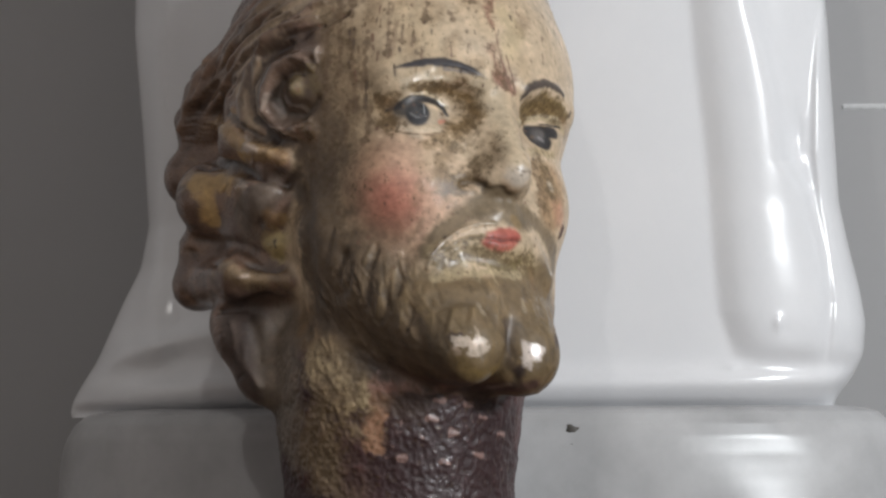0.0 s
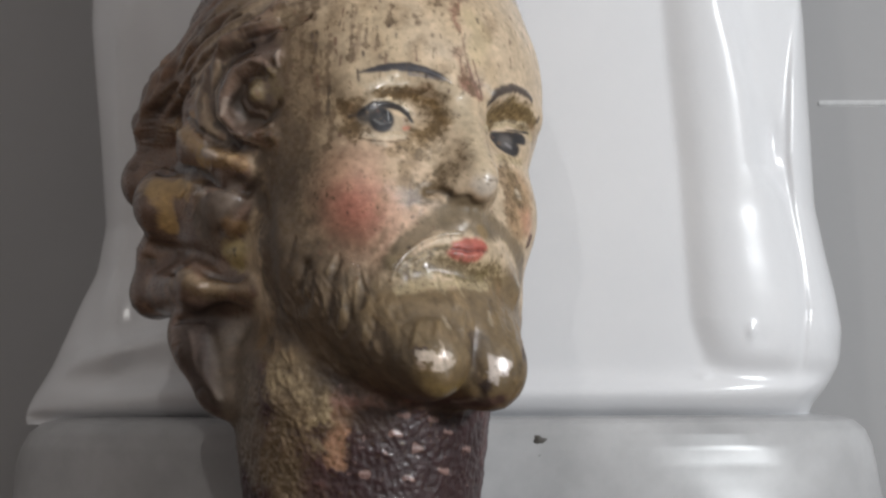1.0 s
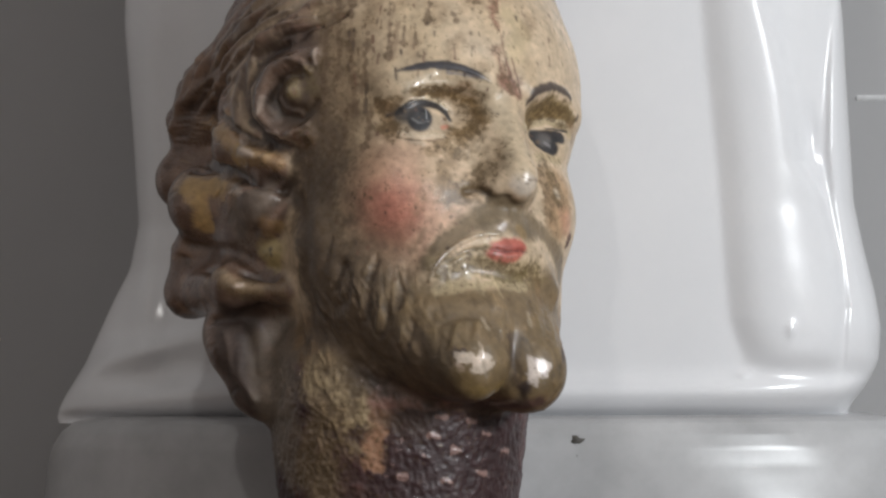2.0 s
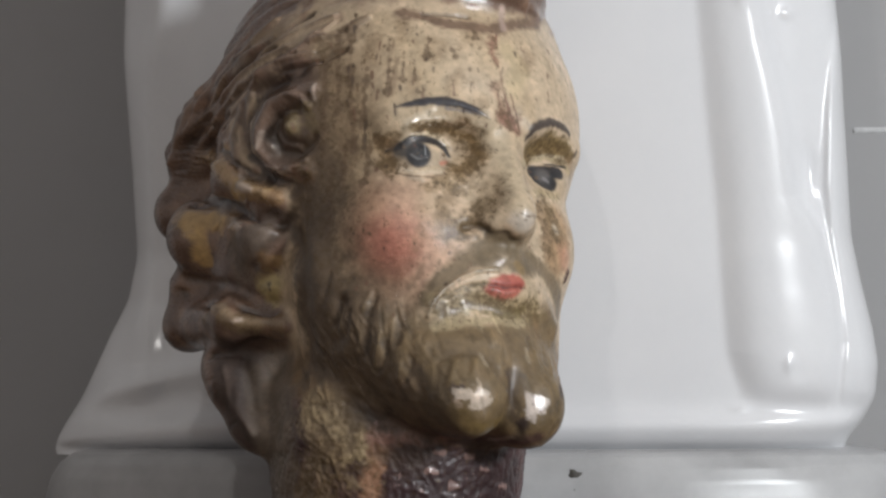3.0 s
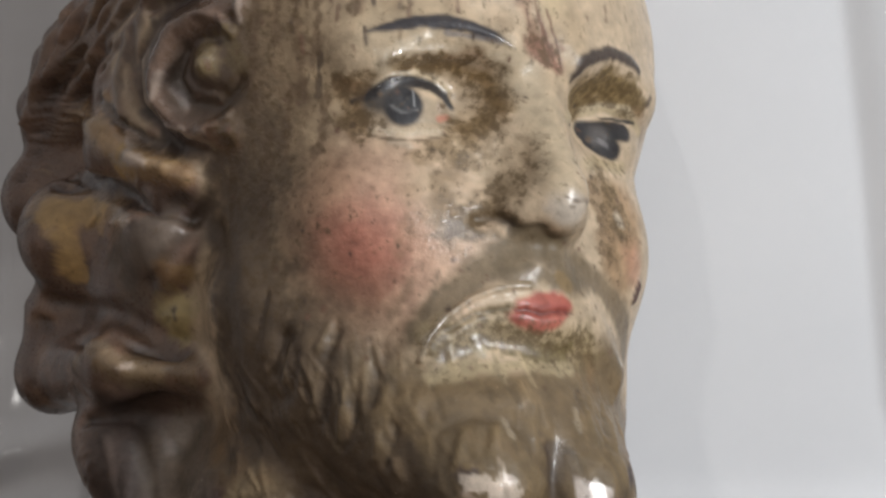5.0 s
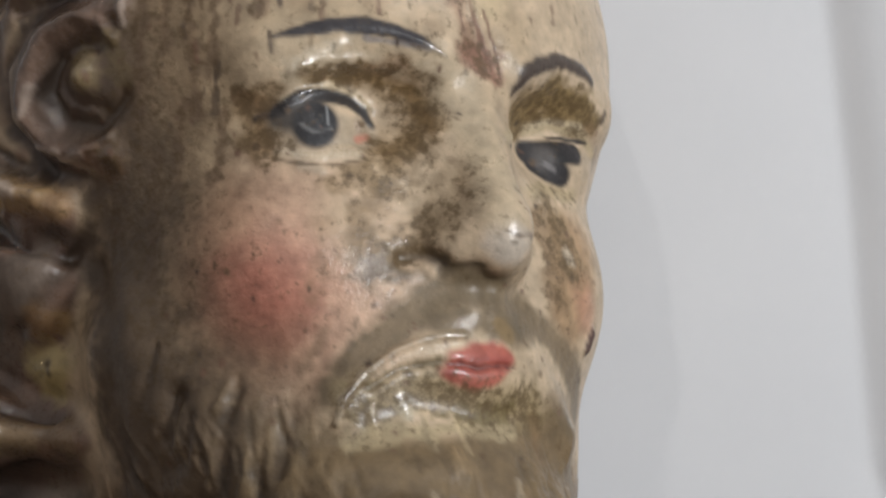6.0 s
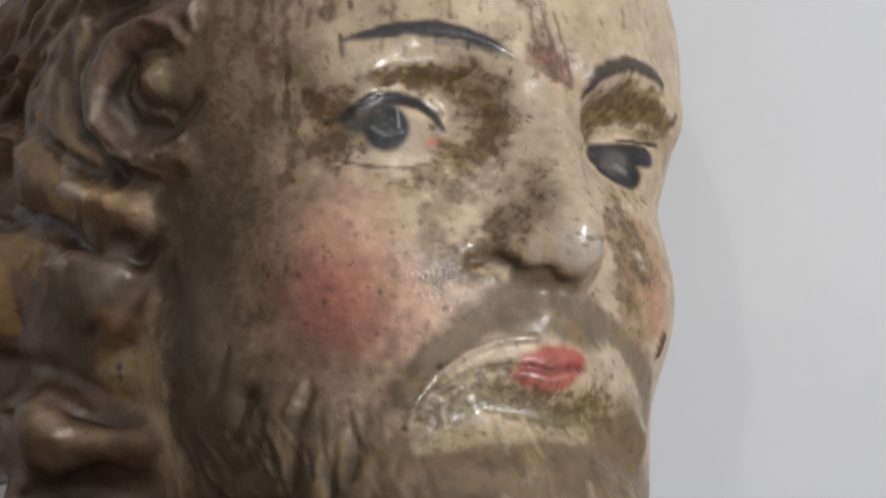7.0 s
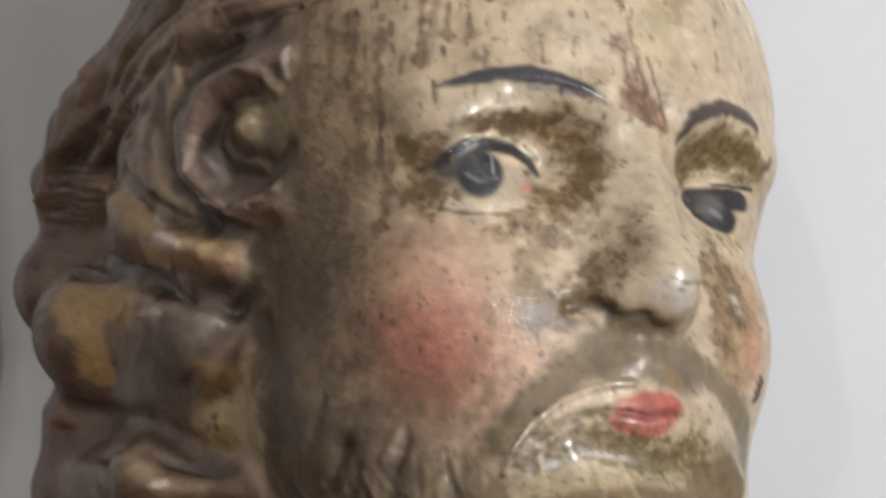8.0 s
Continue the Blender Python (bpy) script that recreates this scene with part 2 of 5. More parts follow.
def carve():
    """Casts rays inward to an upright core; returns the grid of places in head units."""
    cols, low, high = 800, 400, 140
    o = np.array([-155, 0, -118], np.float32)

    def grid(nc, nl, nh):
        th = np.linspace(0, 2 * np.pi, nc, endpoint=False, dtype=np.float32)
        th = th + 0.35 * np.sin(th - 1.1)  # closer columns over the face side
        v = np.concatenate([np.linspace(-893, 150, nl, endpoint=False), np.full(nh, 150)]).astype(np.float32)
        el = np.concatenate([np.zeros(nl), np.linspace(0, np.pi / 2, nh)]).astype(np.float32)
        V, TH = np.meshgrid(v, th, indexing="ij")
        E = np.repeat(el[:, None], nc, 1)
        way = np.stack([np.cos(E) * np.cos(TH), np.sin(E), np.cos(E) * np.sin(TH)], -1).reshape(-1, 3)
        start = np.stack([np.full_like(V, o[0]), V, np.full_like(V, o[2])], -1).reshape(-1, 3)
        return start @ AXES.T, way @ AXES.T

    def trace(start, way, t, steps):
        t = t.copy()
        live = np.arange(len(t))
        for _ in range(steps):
            d = shape(start[live] + way[live] * t[live, None])
            t[live] -= np.clip(d * 0.75, -4, 120)
            live = live[np.abs(d) > 0.1]
            if not len(live):
                break
        return np.maximum(t, 20)

    s4, w4 = grid(cols // 4, low // 4, high // 4)
    t4 = trace(s4, w4, np.full(len(s4), 760, np.float32), 60).reshape(-1, cols // 4)
    # widen so that the finer rays start outside
    big = t4.copy()
    for dr in (-1, 0, 1):
        for dc in (-1, 0, 1):
            big = np.maximum(big, np.roll(np.vstack([t4[max(0, dr):], t4[-1:]]) if dr > 0 else (np.vstack([t4[:1], t4[:-1]]) if dr < 0 else t4), dc, 1))
    s, w = grid(cols, low, high)
    t0 = np.repeat(np.repeat(big, 4, 0), 4, 1).reshape(-1) + 4
    t = trace(s, w, t0.astype(np.float32), 45)
    g = (s + w * t[:, None]).reshape(low + high, cols, 3)
    for _ in range(3):  # spread the points evenly, then set them back on the surface
        for _ in range(4):
            g[1:-1] = 0.5 * g[1:-1] + 0.125 * (g[:-2] + g[2:] + np.roll(g, 1, 1)[1:-1] + np.roll(g, -1, 1)[1:-1])
        f = g[1:-1].reshape(-1, 3)
        d = shape(f)
        slope = np.stack([shape(f + e) - d for e in np.eye(3, dtype=np.float32) * 2], 1) / 2
        f = f - slope * (np.clip(d, -14, 14) / np.maximum((slope ** 2).sum(1), 0.3))[:, None]
        g[1:-1] = f.reshape(g[1:-1].shape)
    for _ in range(2):  # ease the tool marks left by the casting
        g[1:-1] = 0.5 * g[1:-1] + 0.125 * (g[:-2] + g[2:] + np.roll(g, 1, 1)[1:-1] + np.roll(g, -1, 1)[1:-1])
    return g.reshape(-1, 3), low + high, cols


def value_noise(p, size, seed):
    """Smooth noise from -1 to 1 with that grain."""
    x = p / size + seed * 17.3
    i = np.floor(x).astype(np.int64)
    f = (x - i).astype(np.float32)
    f = f * f * (3 - 2 * f)
    total = np.zeros(len(p), np.float32)
    for dx in (0, 1):
        for dy in (0, 1):
            for dz in (0, 1):
                n = (i[:, 0] + dx) * 73856093 ^ (i[:, 1] + dy) * 19349663 ^ (i[:, 2] + dz) * 83492791 ^ seed * 2654435
                n = (n ^ (n >> 13)) * 1274126177 & 0xFFFFFF
                r = (n ^ (n >> 11)) % 8192 / 4096.0 - 1
                total += r * np.abs(1 - dx - f[:, 0]) * np.abs(1 - dy - f[:, 1]) * np.abs(1 - dz - f[:, 2])
    return total


def grid_normals(p, rows, cols):
    g = p.reshape(rows, cols, 3)
    across = np.roll(g, -1, 1) - np.roll(g, 1, 1)
    up = np.gradient(g, axis=0)
    n = np.cross(up, across).reshape(-1, 3)
    return n / (np.linalg.norm(n, axis=1, keepdims=True) + 1e-9)


NEAR, FAR = 1.044 / UNIT, 1.827 / UNIT


def drawing(p, away):
    """Across and up on the plane through the eyes, as seen from that far off."""
    w = np.asarray(p) @ AXES + np.array([ROOT[0] / UNIT, (ROOT[2] - EYE) / UNIT, 0])
    k = away / (away - w[:, 2:])
    return w[:, :2] * k - np.array([ROOT[0] / UNIT, (ROOT[2] - EYE) / UNIT])


class Carving:
    """The head's points with their paint; strokes raise or sink the wood and lay paint along a line."""

    def __init__(self):
        self.p, self.rows, self.cols = carve()
        self.n = grid_normals(self.p, self.rows, self.cols)
        self.paint = np.zeros((len(self.p), 3), np.float32)
        self.coat = np.zeros((len(self.p), 3), np.float32)  # grime, bare flakes, gloss
        self.only = None  # where strokes may take
        self.lift = np.zeros(len(self.p), np.float32)
        self.fine, self.mid, self.broad = (value_noise(self.p, z, k) for k, z in enumerate((7, 22, 70)))
        # where each point lies across and up on the carver's drawing, and which points face it
        self.drawn = drawing(self.p, FAR)
        self.facing = np.nonzero((self.n @ AXES)[:, 2] > 0.05)[0]

    def onto(self, u, v):
        """The carved place under a place of the drawing."""
        i = self.facing
        w = self.drawn[i]
        near = i[(np.abs(w[:, 0] - u) < 6) & (np.abs(w[:, 1] - v) < 6)]
        if not len(near):
            near = i[np.argsort(((w - (u, v)) ** 2).sum(1))[:4]]
        depth = self.p[near] @ AXES[:, 2]
        near = near[depth > depth.max() - 25]
        return self.p[near[((self.drawn[near] - (u, v)) ** 2).sum(1).argmin()]]

    def mark(self, line, width, **how):
        """A stroke drawn across and up on the face of the carving."""
        places = []
        for (u0, v0), (u1, v1) in zip(line[:-1], line[1:]):
            steps = max(1, int(math.hypot(u1 - u0, v1 - v0) / 18))
            places += [self.onto(u0 + (u1 - u0) * k / steps, v0 + (v1 - v0) * k / steps) for k in range(steps)]
        places.append(self.onto(*line[-1]))
        self.lay_stroke(np.array(places), width, **how)

    def near(self, line, reach):
        """Indices within reach of a line of places, with the distance and how far along it."""
        line = np.array(line, np.float32)
        lo, hi = line.min(0) - reach, line.max(0) + reach
        i = np.nonzero(((self.p > lo) & (self.p < hi)).all(1))[0]
        q = self.p[i]
        best, along = np.full(len(i), 1e9, np.float32), np.zeros(len(i), np.float32)
        if len(line) == 1:
            return i, np.sqrt(((q - line[0]) ** 2).sum(1)), along
        for k in range(len(line) - 1):
            a, b = line[k], line[k + 1]
            h = np.clip(((q - a) @ (b - a)) / ((b - a) @ (b - a) + 1e-9), 0, 1)
            d = np.sqrt(((q - a - h[:, None] * (b - a)) ** 2).sum(1))
            w = d < best
            best[w], along[w] = d[w], (k + h[w]) / (len(line) - 1)
        return i, best, along

    def stroke(self, line, width, **how):
        """A stroke through places of the block, brought to the carved surface."""
        line = np.array(line, np.float32)
        seen = drawing(line, NEAR)
        set_on = np.array([self.onto(u, v) for u, v in seen])
        off = np.linalg.norm(set_on - line, axis=1)
        self.lay_stroke(np.where((off < 90)[:, None], set_on, line), width, **how)

    def lay_stroke(self, line, width, colour=None, alpha=1.0, soft=0.4, rag=0.0, lift=0.0, taper=0.0, gloss=None, grime=None, flake=None):
        """Paint of that half-width along the line; lift raises the wood there; taper narrows both ends."""
        i, d, s = self.near(line, width * (2.6 if lift else 1.3 + 0.6 * soft) + rag + 2)
        w = width * (1 - taper * np.abs(2 * s - 1) ** 2)
        if lift:
            self.lift[i] += lift * np.exp(-(d / (w + 1e-3)) ** 2)
        d = d + rag * (0.5 * self.fine[i] + 0.7 * self.mid[i])
        a = (1.0 if self.only is None else self.only[i]) * alpha * np.clip((w - d) / (soft * width + 1e-3) + 0.5, 0, 1)
        if colour is not None:
            self.paint[i] += (np.array(colour, np.float32) - self.paint[i]) * a[:, None]
        for k, v in enumerate((grime, flake, gloss)):
            if v is not None:
                self.coat[i, k] += (v - self.coat[i, k]) * a


def smooth(x, lo, hi):
    x = np.clip((x - lo) / (hi - lo), 0, 1)
    return x * x * (3 - 2 * x)


def paint_material():
    """Old oil paint on wood: mottled, grimy in the hollows of its own brushwork, varnished unevenly."""
    m = material("old_oil_paint", (0.4, 0.3, 0.2), 0.3)
    b = m.node_tree.nodes["Principled BSDF"]
    at, ct = m.node_tree.nodes.new("ShaderNodeAttribute"), m.node_tree.nodes.new("ShaderNodeAttribute")
    at.attribute_name, ct.attribute_name = "paint", "coat"
    parts = m.node_tree.nodes.new("ShaderNodeSeparateColor")
    link(m, ct.outputs["Color"], parts.inputs["Color"])
    where = node(m, "ShaderNodeTexCoord")

    def grain(scale, detail, rough=0.6):
        n = node(m, "ShaderNodeTexNoise", Scale=scale, Detail=detail, Roughness=rough)
        link(m, where.outputs["Object"], n.inputs["Vector"])
        return n.outputs["Fac"]

    def sums(op, x, y):
        n = m.node_tree.nodes.new("ShaderNodeMath")
        n.operation = op
        for k, v in enumerate((x, y)):
            if isinstance(v, (int, float)):
                n.inputs[k].default_value = v
            else:
                link(m, v, n.inputs[k])
        return n.outputs[0]

    def span(x, lo, hi, to_lo, to_hi):
        n = m.node_tree.nodes.new("ShaderNodeMapRange")
        n.inputs[1].default_value, n.inputs[2].default_value, n.inputs[3].default_value, n.inputs[4].default_value = lo, hi, to_lo, to_hi
        link(m, x, n.inputs[0])
        return n.outputs[0]

    def blend(fac, x, y, kind="MIX"):
        n = m.node_tree.nodes.new("ShaderNodeMix")
        n.data_type, n.blend_type = "RGBA", kind
        if isinstance(fac, float):
            n.inputs[0].default_value = fac
        else:
            link(m, fac, n.inputs[0])
        for k, v in ((6, x), (7, y)):
            if isinstance(v, tuple):
                n.inputs[k].default_value = (*v, 1)
            else:
                link(m, v, n.inputs[k])
        return n.outputs[2]

    n_mid, n_fine, n_spot = grain(330, 5), grain(1500, 4), grain(620, 9, 0.7)
    tone = span(n_mid, 0.3, 0.7, 0.82, 1.15)
    grey = m.node_tree.nodes.new("ShaderNodeCombineColor")
    for k in range(3):
        link(m, tone, grey.inputs[k])
    col = blend(1.0, at.outputs["Color"], grey.outputs[0], "MULTIPLY")
    # brown grime where the coat says so
    g = sums("ADD", n_spot, sums("MULTIPLY", parts.outputs[0], 0.28))
    col = blend(span(g, 0.59, 0.74, 0.0, 0.75), col, (0.105, 0.064, 0.026))
    # bare and pale flakes on the broken neck
    f = sums("ADD", grain(230, 8, 0.72), sums("MULTIPLY", parts.outputs[1], 0.14))
    col = blend(sums("MULTIPLY", span(f, 0.69, 0.77, 0.0, 0.85), span(parts.outputs[1], 0.05, 0.3, 0.0, 1.0)), col, (0.26, 0.17, 0.155))
    link(m, col, b.inputs["Base Color"])
    link(m, sums("ADD", span(n_fine, 0.3, 0.7, -0.08, 0.12), span(parts.outputs[2], 0.0, 1.0, 0.6, 0.16)), b.inputs["Roughness"])
    h = sums("ADD", sums("MULTIPLY", n_mid, 1.0), sums("MULTIPLY", n_fine, 0.35))
    h = sums("ADD", h, sums("MULTIPLY", sums("MULTIPLY", f, parts.outputs[1]), 0.8))
    b.inputs["Coat Roughness"].default_value = 0.075
    link(m, sums("MULTIPLY", parts.outputs[2], 0.8), b.inputs["Coat Weight"])
    b.inputs["Coat IOR"].default_value = 1.75
    bp = node(m, "ShaderNodeBump", Strength=0.32, Distance=0.0007)
    link(m, h, bp.inputs["Height"])
    link(m, bp.outputs["Normal"], b.inputs["Normal"])
    link(m, bp.outputs["Normal"], b.inputs["Coat Normal"])
    return m


PAINTED = paint_material()


def painted_head():
    h = Carving()
    p = h.p
    skin_d, hair_d = shape(p, True)
    hair = smooth(skin_d - hair_d + 9 * h.mid + 5 * h.fine, -12, 14)
    q = p @ AXES
    neck = smooth(-q[:, 1], 400, 425) * (1 - hair) * smooth(235 - np.hypot(q[:, 0] + 155, q[:, 2] + 118) + 6, 0, 6)

    def lay(mask, colour):
        h.paint[:] += (np.array(colour, np.float32) - h.paint) * mask[:, None]

    h.paint[:] = (0.54, 0.45, 0.325)
    lay(0.35 * smooth(h.broad, -0.2, 0.6), (0.33, 0.25, 0.14))
    h.coat[:] = (0.04, 0.0, 0.24)
    h.coat[:, 0] += 0.14 * smooth(h.broad + 0.5 * h.mid, -0.1, 0.8)
    h.coat[:, 2] += 0.45 * hair
    lay(smooth(-p[:, 1] + 20 * h.broad, 285, 330), (0.17, 0.118, 0.066))
    lay(hair, (0.105, 0.068, 0.05))
    lay(hair * smooth(h.mid, 0.1, 0.7) * 0.55, (0.17, 0.115, 0.08))
    lay(neck, (0.042, 0.019, 0.021))
    lay(neck * smooth(h.broad, 0.1, 0.5) * 0.6, (0.085, 0.036, 0.036))
    h.coat[:, 1] += neck * (0.6 - h.coat[:, 1])
    h.lift += neck * (1.3 * h.mid + 1.6 * h.fine)
    h.lift += hair ** 2 * 2.2 * np.sin((p[:, 1] * 0.95 - p[:, 2] * 0.22 + 14 * h.broad) / 5.5) * smooth(p[:, 1], 60, 140)
    h.only = 1 - hair
    # browns of temple, jaw and beard, with the turned-away side's shade painted in
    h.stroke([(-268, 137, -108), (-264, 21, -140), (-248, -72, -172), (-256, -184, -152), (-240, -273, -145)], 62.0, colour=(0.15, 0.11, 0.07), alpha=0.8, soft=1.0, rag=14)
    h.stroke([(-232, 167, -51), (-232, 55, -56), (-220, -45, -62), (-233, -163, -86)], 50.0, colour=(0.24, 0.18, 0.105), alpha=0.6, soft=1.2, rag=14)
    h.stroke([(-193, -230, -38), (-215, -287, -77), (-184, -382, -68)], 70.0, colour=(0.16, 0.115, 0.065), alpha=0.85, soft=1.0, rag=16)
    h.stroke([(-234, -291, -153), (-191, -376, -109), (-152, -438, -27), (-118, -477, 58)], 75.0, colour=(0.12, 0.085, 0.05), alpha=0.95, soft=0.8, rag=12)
    h.stroke([(-166, -352, -8), (-129, -359, 37), (-64, -358, 78), (29, -343, 78), (120, -306, 29)], 62.0, colour=(0.165, 0.122, 0.066), alpha=0.95, soft=0.6, rag=14)
    h.stroke([(-129, -443, 59), (-80, -471, 97), (31, -458, 95), (70, -435, 105)], 62.0, colour=(0.155, 0.115, 0.06), alpha=0.95, soft=0.5, rag=8)
    h.stroke([(140, -89, 32), (130, -159, 36)], 34.0, colour=(0.36, 0.24, 0.13), alpha=0.8, soft=0.8, rag=8)
    h.stroke([(150, -133, 32), (160, -154, 24)], 18.0, colour=(0.42, 0.2, 0.14), alpha=0.5, soft=1.0)
    h.stroke([(-188, -150, 7), (-168, -166, 17)], 78.0, colour=(0.46, 0.17, 0.125), alpha=0.52, soft=1.5, rag=10)
    h.stroke([(-196, -172, -10)], 45.0, colour=(0.46, 0.14, 0.11), alpha=0.45, soft=1.2, rag=8)
    h.stroke([(-131, -102, 37), (-102, -135, 46)], 30.0, colour=(0.42, 0.35, 0.24), alpha=0.6, soft=1.0, rag=8)
    # brow-bone highlight, painted pale
    h.stroke([(-178, 39, 15), (-125, 52, 34), (-69, 49, 60)], 14.1, colour=(0.56, 0.5, 0.38), alpha=0.85, soft=0.8, rag=8, lift=4, gloss=0.9)
    h.stroke([(-51, 48, 75), (-19, 8, 76), (-14, -65, 105)], 14.7, colour=(0.5, 0.425, 0.3), alpha=0.85, soft=0.8)
    h.stroke([(-13, -132, 130)], 21.7, colour=(0.57, 0.52, 0.45), alpha=0.85, soft=0.5, rag=6, gloss=0.9)
    h.stroke([(-18, -124, 129), (-4, -117, 135)], 2.7, colour=(0.12, 0.08, 0.06), alpha=0.7, rag=3)
    h.stroke([(-65, 24, 32), (-59, -12, 38), (-82, -44, 43)], 28.0, colour=(0.19, 0.13, 0.06), alpha=0.6, soft=1.2, rag=22, grime=0.8)
    h.stroke([(-144, 41, 21), (-97, 46, 33), (-58, 28, 41), (-38, -2, 58)], 13.0, colour=(0.22, 0.145, 0.06), alpha=0.8, soft=0.7, rag=14, grime=0.6)
    h.stroke([(-43, -63, 57), (-47, -103, 60), (-70, -126, 55)], 22.0, colour=(0.2, 0.15, 0.085), alpha=0.4, soft=1.2, rag=20, grime=0.7)
    h.stroke([(-81, -127, 51), (-115, -147, 42)], 21.7, colour=(0.24, 0.18, 0.1), alpha=0.45, soft=1.2, rag=22, grime=0.8)
    h.stroke([(-134, -68, 30), (-97, -68, 42)], 11.9, colour=(0.25, 0.18, 0.09), alpha=0.5, soft=0.9, rag=14, grime=0.6)
    h.stroke([(-185, -26, -11), (-200, 2, -27)], 15.2, colour=(0.28, 0.2, 0.1), alpha=0.6, soft=0.9, rag=14, grime=0.6)
    h.stroke([(79, 35, 29), (104, 56, 46), (157, 43, 23)], 21.7, colour=(0.22, 0.16, 0.07), alpha=0.9, soft=0.6, rag=14, grime=0.6)
    h.stroke([(99, -79, 43), (108, -119, 44), (113, -150, 42)], 21.7, colour=(0.26, 0.18, 0.1), alpha=0.75, soft=0.8, rag=14, grime=0.6)
    h.stroke([(108, -48, 34), (110, -76, 39)], 10.9, colour=(0.24, 0.17, 0.09), alpha=0.7, soft=0.8, rag=12, grime=0.5)
    h.stroke([(-26, 62, 81), (7, 63, 76), (16, 46, 76)], 10.9, colour=(0.25, 0.11, 0.08), alpha=0.8, soft=0.7, rag=16, grime=0.7)
    # glints on brow bone, nose root and lower lid, painted in
    h.stroke([(-179, 41, 16), (-153, 51, 29), (-116, 56, 42)], 4.9, colour=(0.58, 0.52, 0.42), alpha=0.6, soft=0.9, lift=3, rag=5, gloss=1.0)
    h.stroke([(-59, 49, 69), (-45, 42, 72)], 4.9, colour=(0.56, 0.5, 0.4), alpha=0.6, soft=0.9, lift=2, rag=5, gloss=1.0)
    h.stroke([(-165, -52, 10), (-148, -55, 21)], 4.9, colour=(0.55, 0.49, 0.38), alpha=0.5, soft=0.9, lift=2, gloss=1.0)
    # nostril hollow, its shade painted dark
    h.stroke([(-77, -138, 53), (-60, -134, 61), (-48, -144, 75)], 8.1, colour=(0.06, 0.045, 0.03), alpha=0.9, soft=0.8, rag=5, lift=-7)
    h.stroke([(-103, -151, 45), (-80, -154, 51)], 7.6, colour=(0.09, 0.065, 0.035), alpha=0.7, soft=0.9, rag=10)
    # broken window reflections on the chin lobes, painted pale
    h.stroke([(-91, -454, 98), (-79, -453, 103)], 10.0, colour=(0.66, 0.56, 0.47), alpha=0.95, soft=0.25, rag=9, flake=0, gloss=1.0)
    h.stroke([(-113, -446, 83), (-114, -461, 78), (-110, -467, 80)], 6.0, colour=(0.6, 0.5, 0.42), alpha=0.85, soft=0.4, rag=6)
    h.stroke([(-110, -436, 86)], 6.0, colour=(0.05, 0.035, 0.03), alpha=0.9, rag=3)
    h.stroke([(29, -445, 97), (38, -450, 101), (31, -458, 95)], 10.0, colour=(0.7, 0.67, 0.64), alpha=0.95, soft=0.3, rag=13, gloss=1.0)
    # groove of the chin cleft, sunk and painted with its shade
    h.stroke([(-11, -393, 88), (1, -440, 80), (24, -491, 67)], 4.0, colour=(0.05, 0.035, 0.03), alpha=0.6, soft=1.2, rag=8, lift=-2)
    h.stroke([(26, -478, 83)], 9.0, colour=(0.04, 0.028, 0.025), alpha=0.95, rag=3)
    h.stroke([(119, -387, 62), (92, -424, 98)], 6.0, colour=(0.04, 0.025, 0.03), alpha=0.9, rag=4)
    # shade under the beard edge, painted where it meets the neck
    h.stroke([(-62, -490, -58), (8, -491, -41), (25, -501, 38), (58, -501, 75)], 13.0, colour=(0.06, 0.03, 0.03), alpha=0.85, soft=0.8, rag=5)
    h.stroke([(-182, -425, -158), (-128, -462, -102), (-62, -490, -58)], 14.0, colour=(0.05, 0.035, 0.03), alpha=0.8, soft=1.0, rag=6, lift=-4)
    h.stroke([(-243, -208, -120), (-241, -271, -152), (-215, -336, -156)], 11.0, colour=(0.08, 0.055, 0.034), alpha=0.6, soft=1.5, rag=16, lift=-2.5, taper=0.7)
    h.stroke([(-230, -231, -96), (-235, -279, -126), (-213, -336, -120)], 8.0, colour=(0.21, 0.16, 0.092), alpha=0.4, soft=1.3, rag=12, lift=1, taper=0.7)
    h.stroke([(-222, -252, -82), (-222, -299, -100), (-193, -373, -111)], 8.0, colour=(0.08, 0.055, 0.034), alpha=0.3, soft=1.5, rag=16, lift=-1, taper=0.7)
    h.stroke([(-207, -271, -61), (-213, -310, -81), (-190, -372, -78)], 11.0, colour=(0.21, 0.16, 0.092), alpha=0.55, soft=1.3, rag=12, lift=2, taper=0.7)
    h.stroke([(-199, -250, -49), (-204, -332, -73), (-180, -389, -68)], 14.0, colour=(0.08, 0.055, 0.034), alpha=0.45, soft=1.5, rag=16, lift=-2.5, taper=0.7)
    h.stroke([(-184, -271, -33), (-192, -341, -52), (-175, -387, -38)], 9.0, colour=(0.21, 0.16, 0.092), alpha=0.3, soft=1.3, rag=12, lift=1, taper=0.7)
    h.stroke([(-172, -299, -21), (-183, -366, -42), (-152, -438, -27)], 9.0, colour=(0.08, 0.055, 0.034), alpha=0.35, soft=1.5, rag=16, lift=-1.5, taper=0.7)
    h.stroke([(-155, -317, -2), (-172, -372, -20), (-148, -436, 5)], 7.0, colour=(0.21, 0.16, 0.092), alpha=0.5, soft=1.3, rag=12, lift=1.5, taper=0.7)
    h.stroke([(-152, -326, 4), (-157, -397, 5), (-134, -458, 26)], 12.0, colour=(0.08, 0.055, 0.034), alpha=0.3, soft=1.5, rag=16, lift=-1, taper=0.7)
    h.stroke([(-139, -347, 23), (-148, -403, 24), (-127, -456, 56)], 12.0, colour=(0.21, 0.16, 0.092), alpha=0.4, soft=1.3, rag=12, lift=1, taper=0.7)
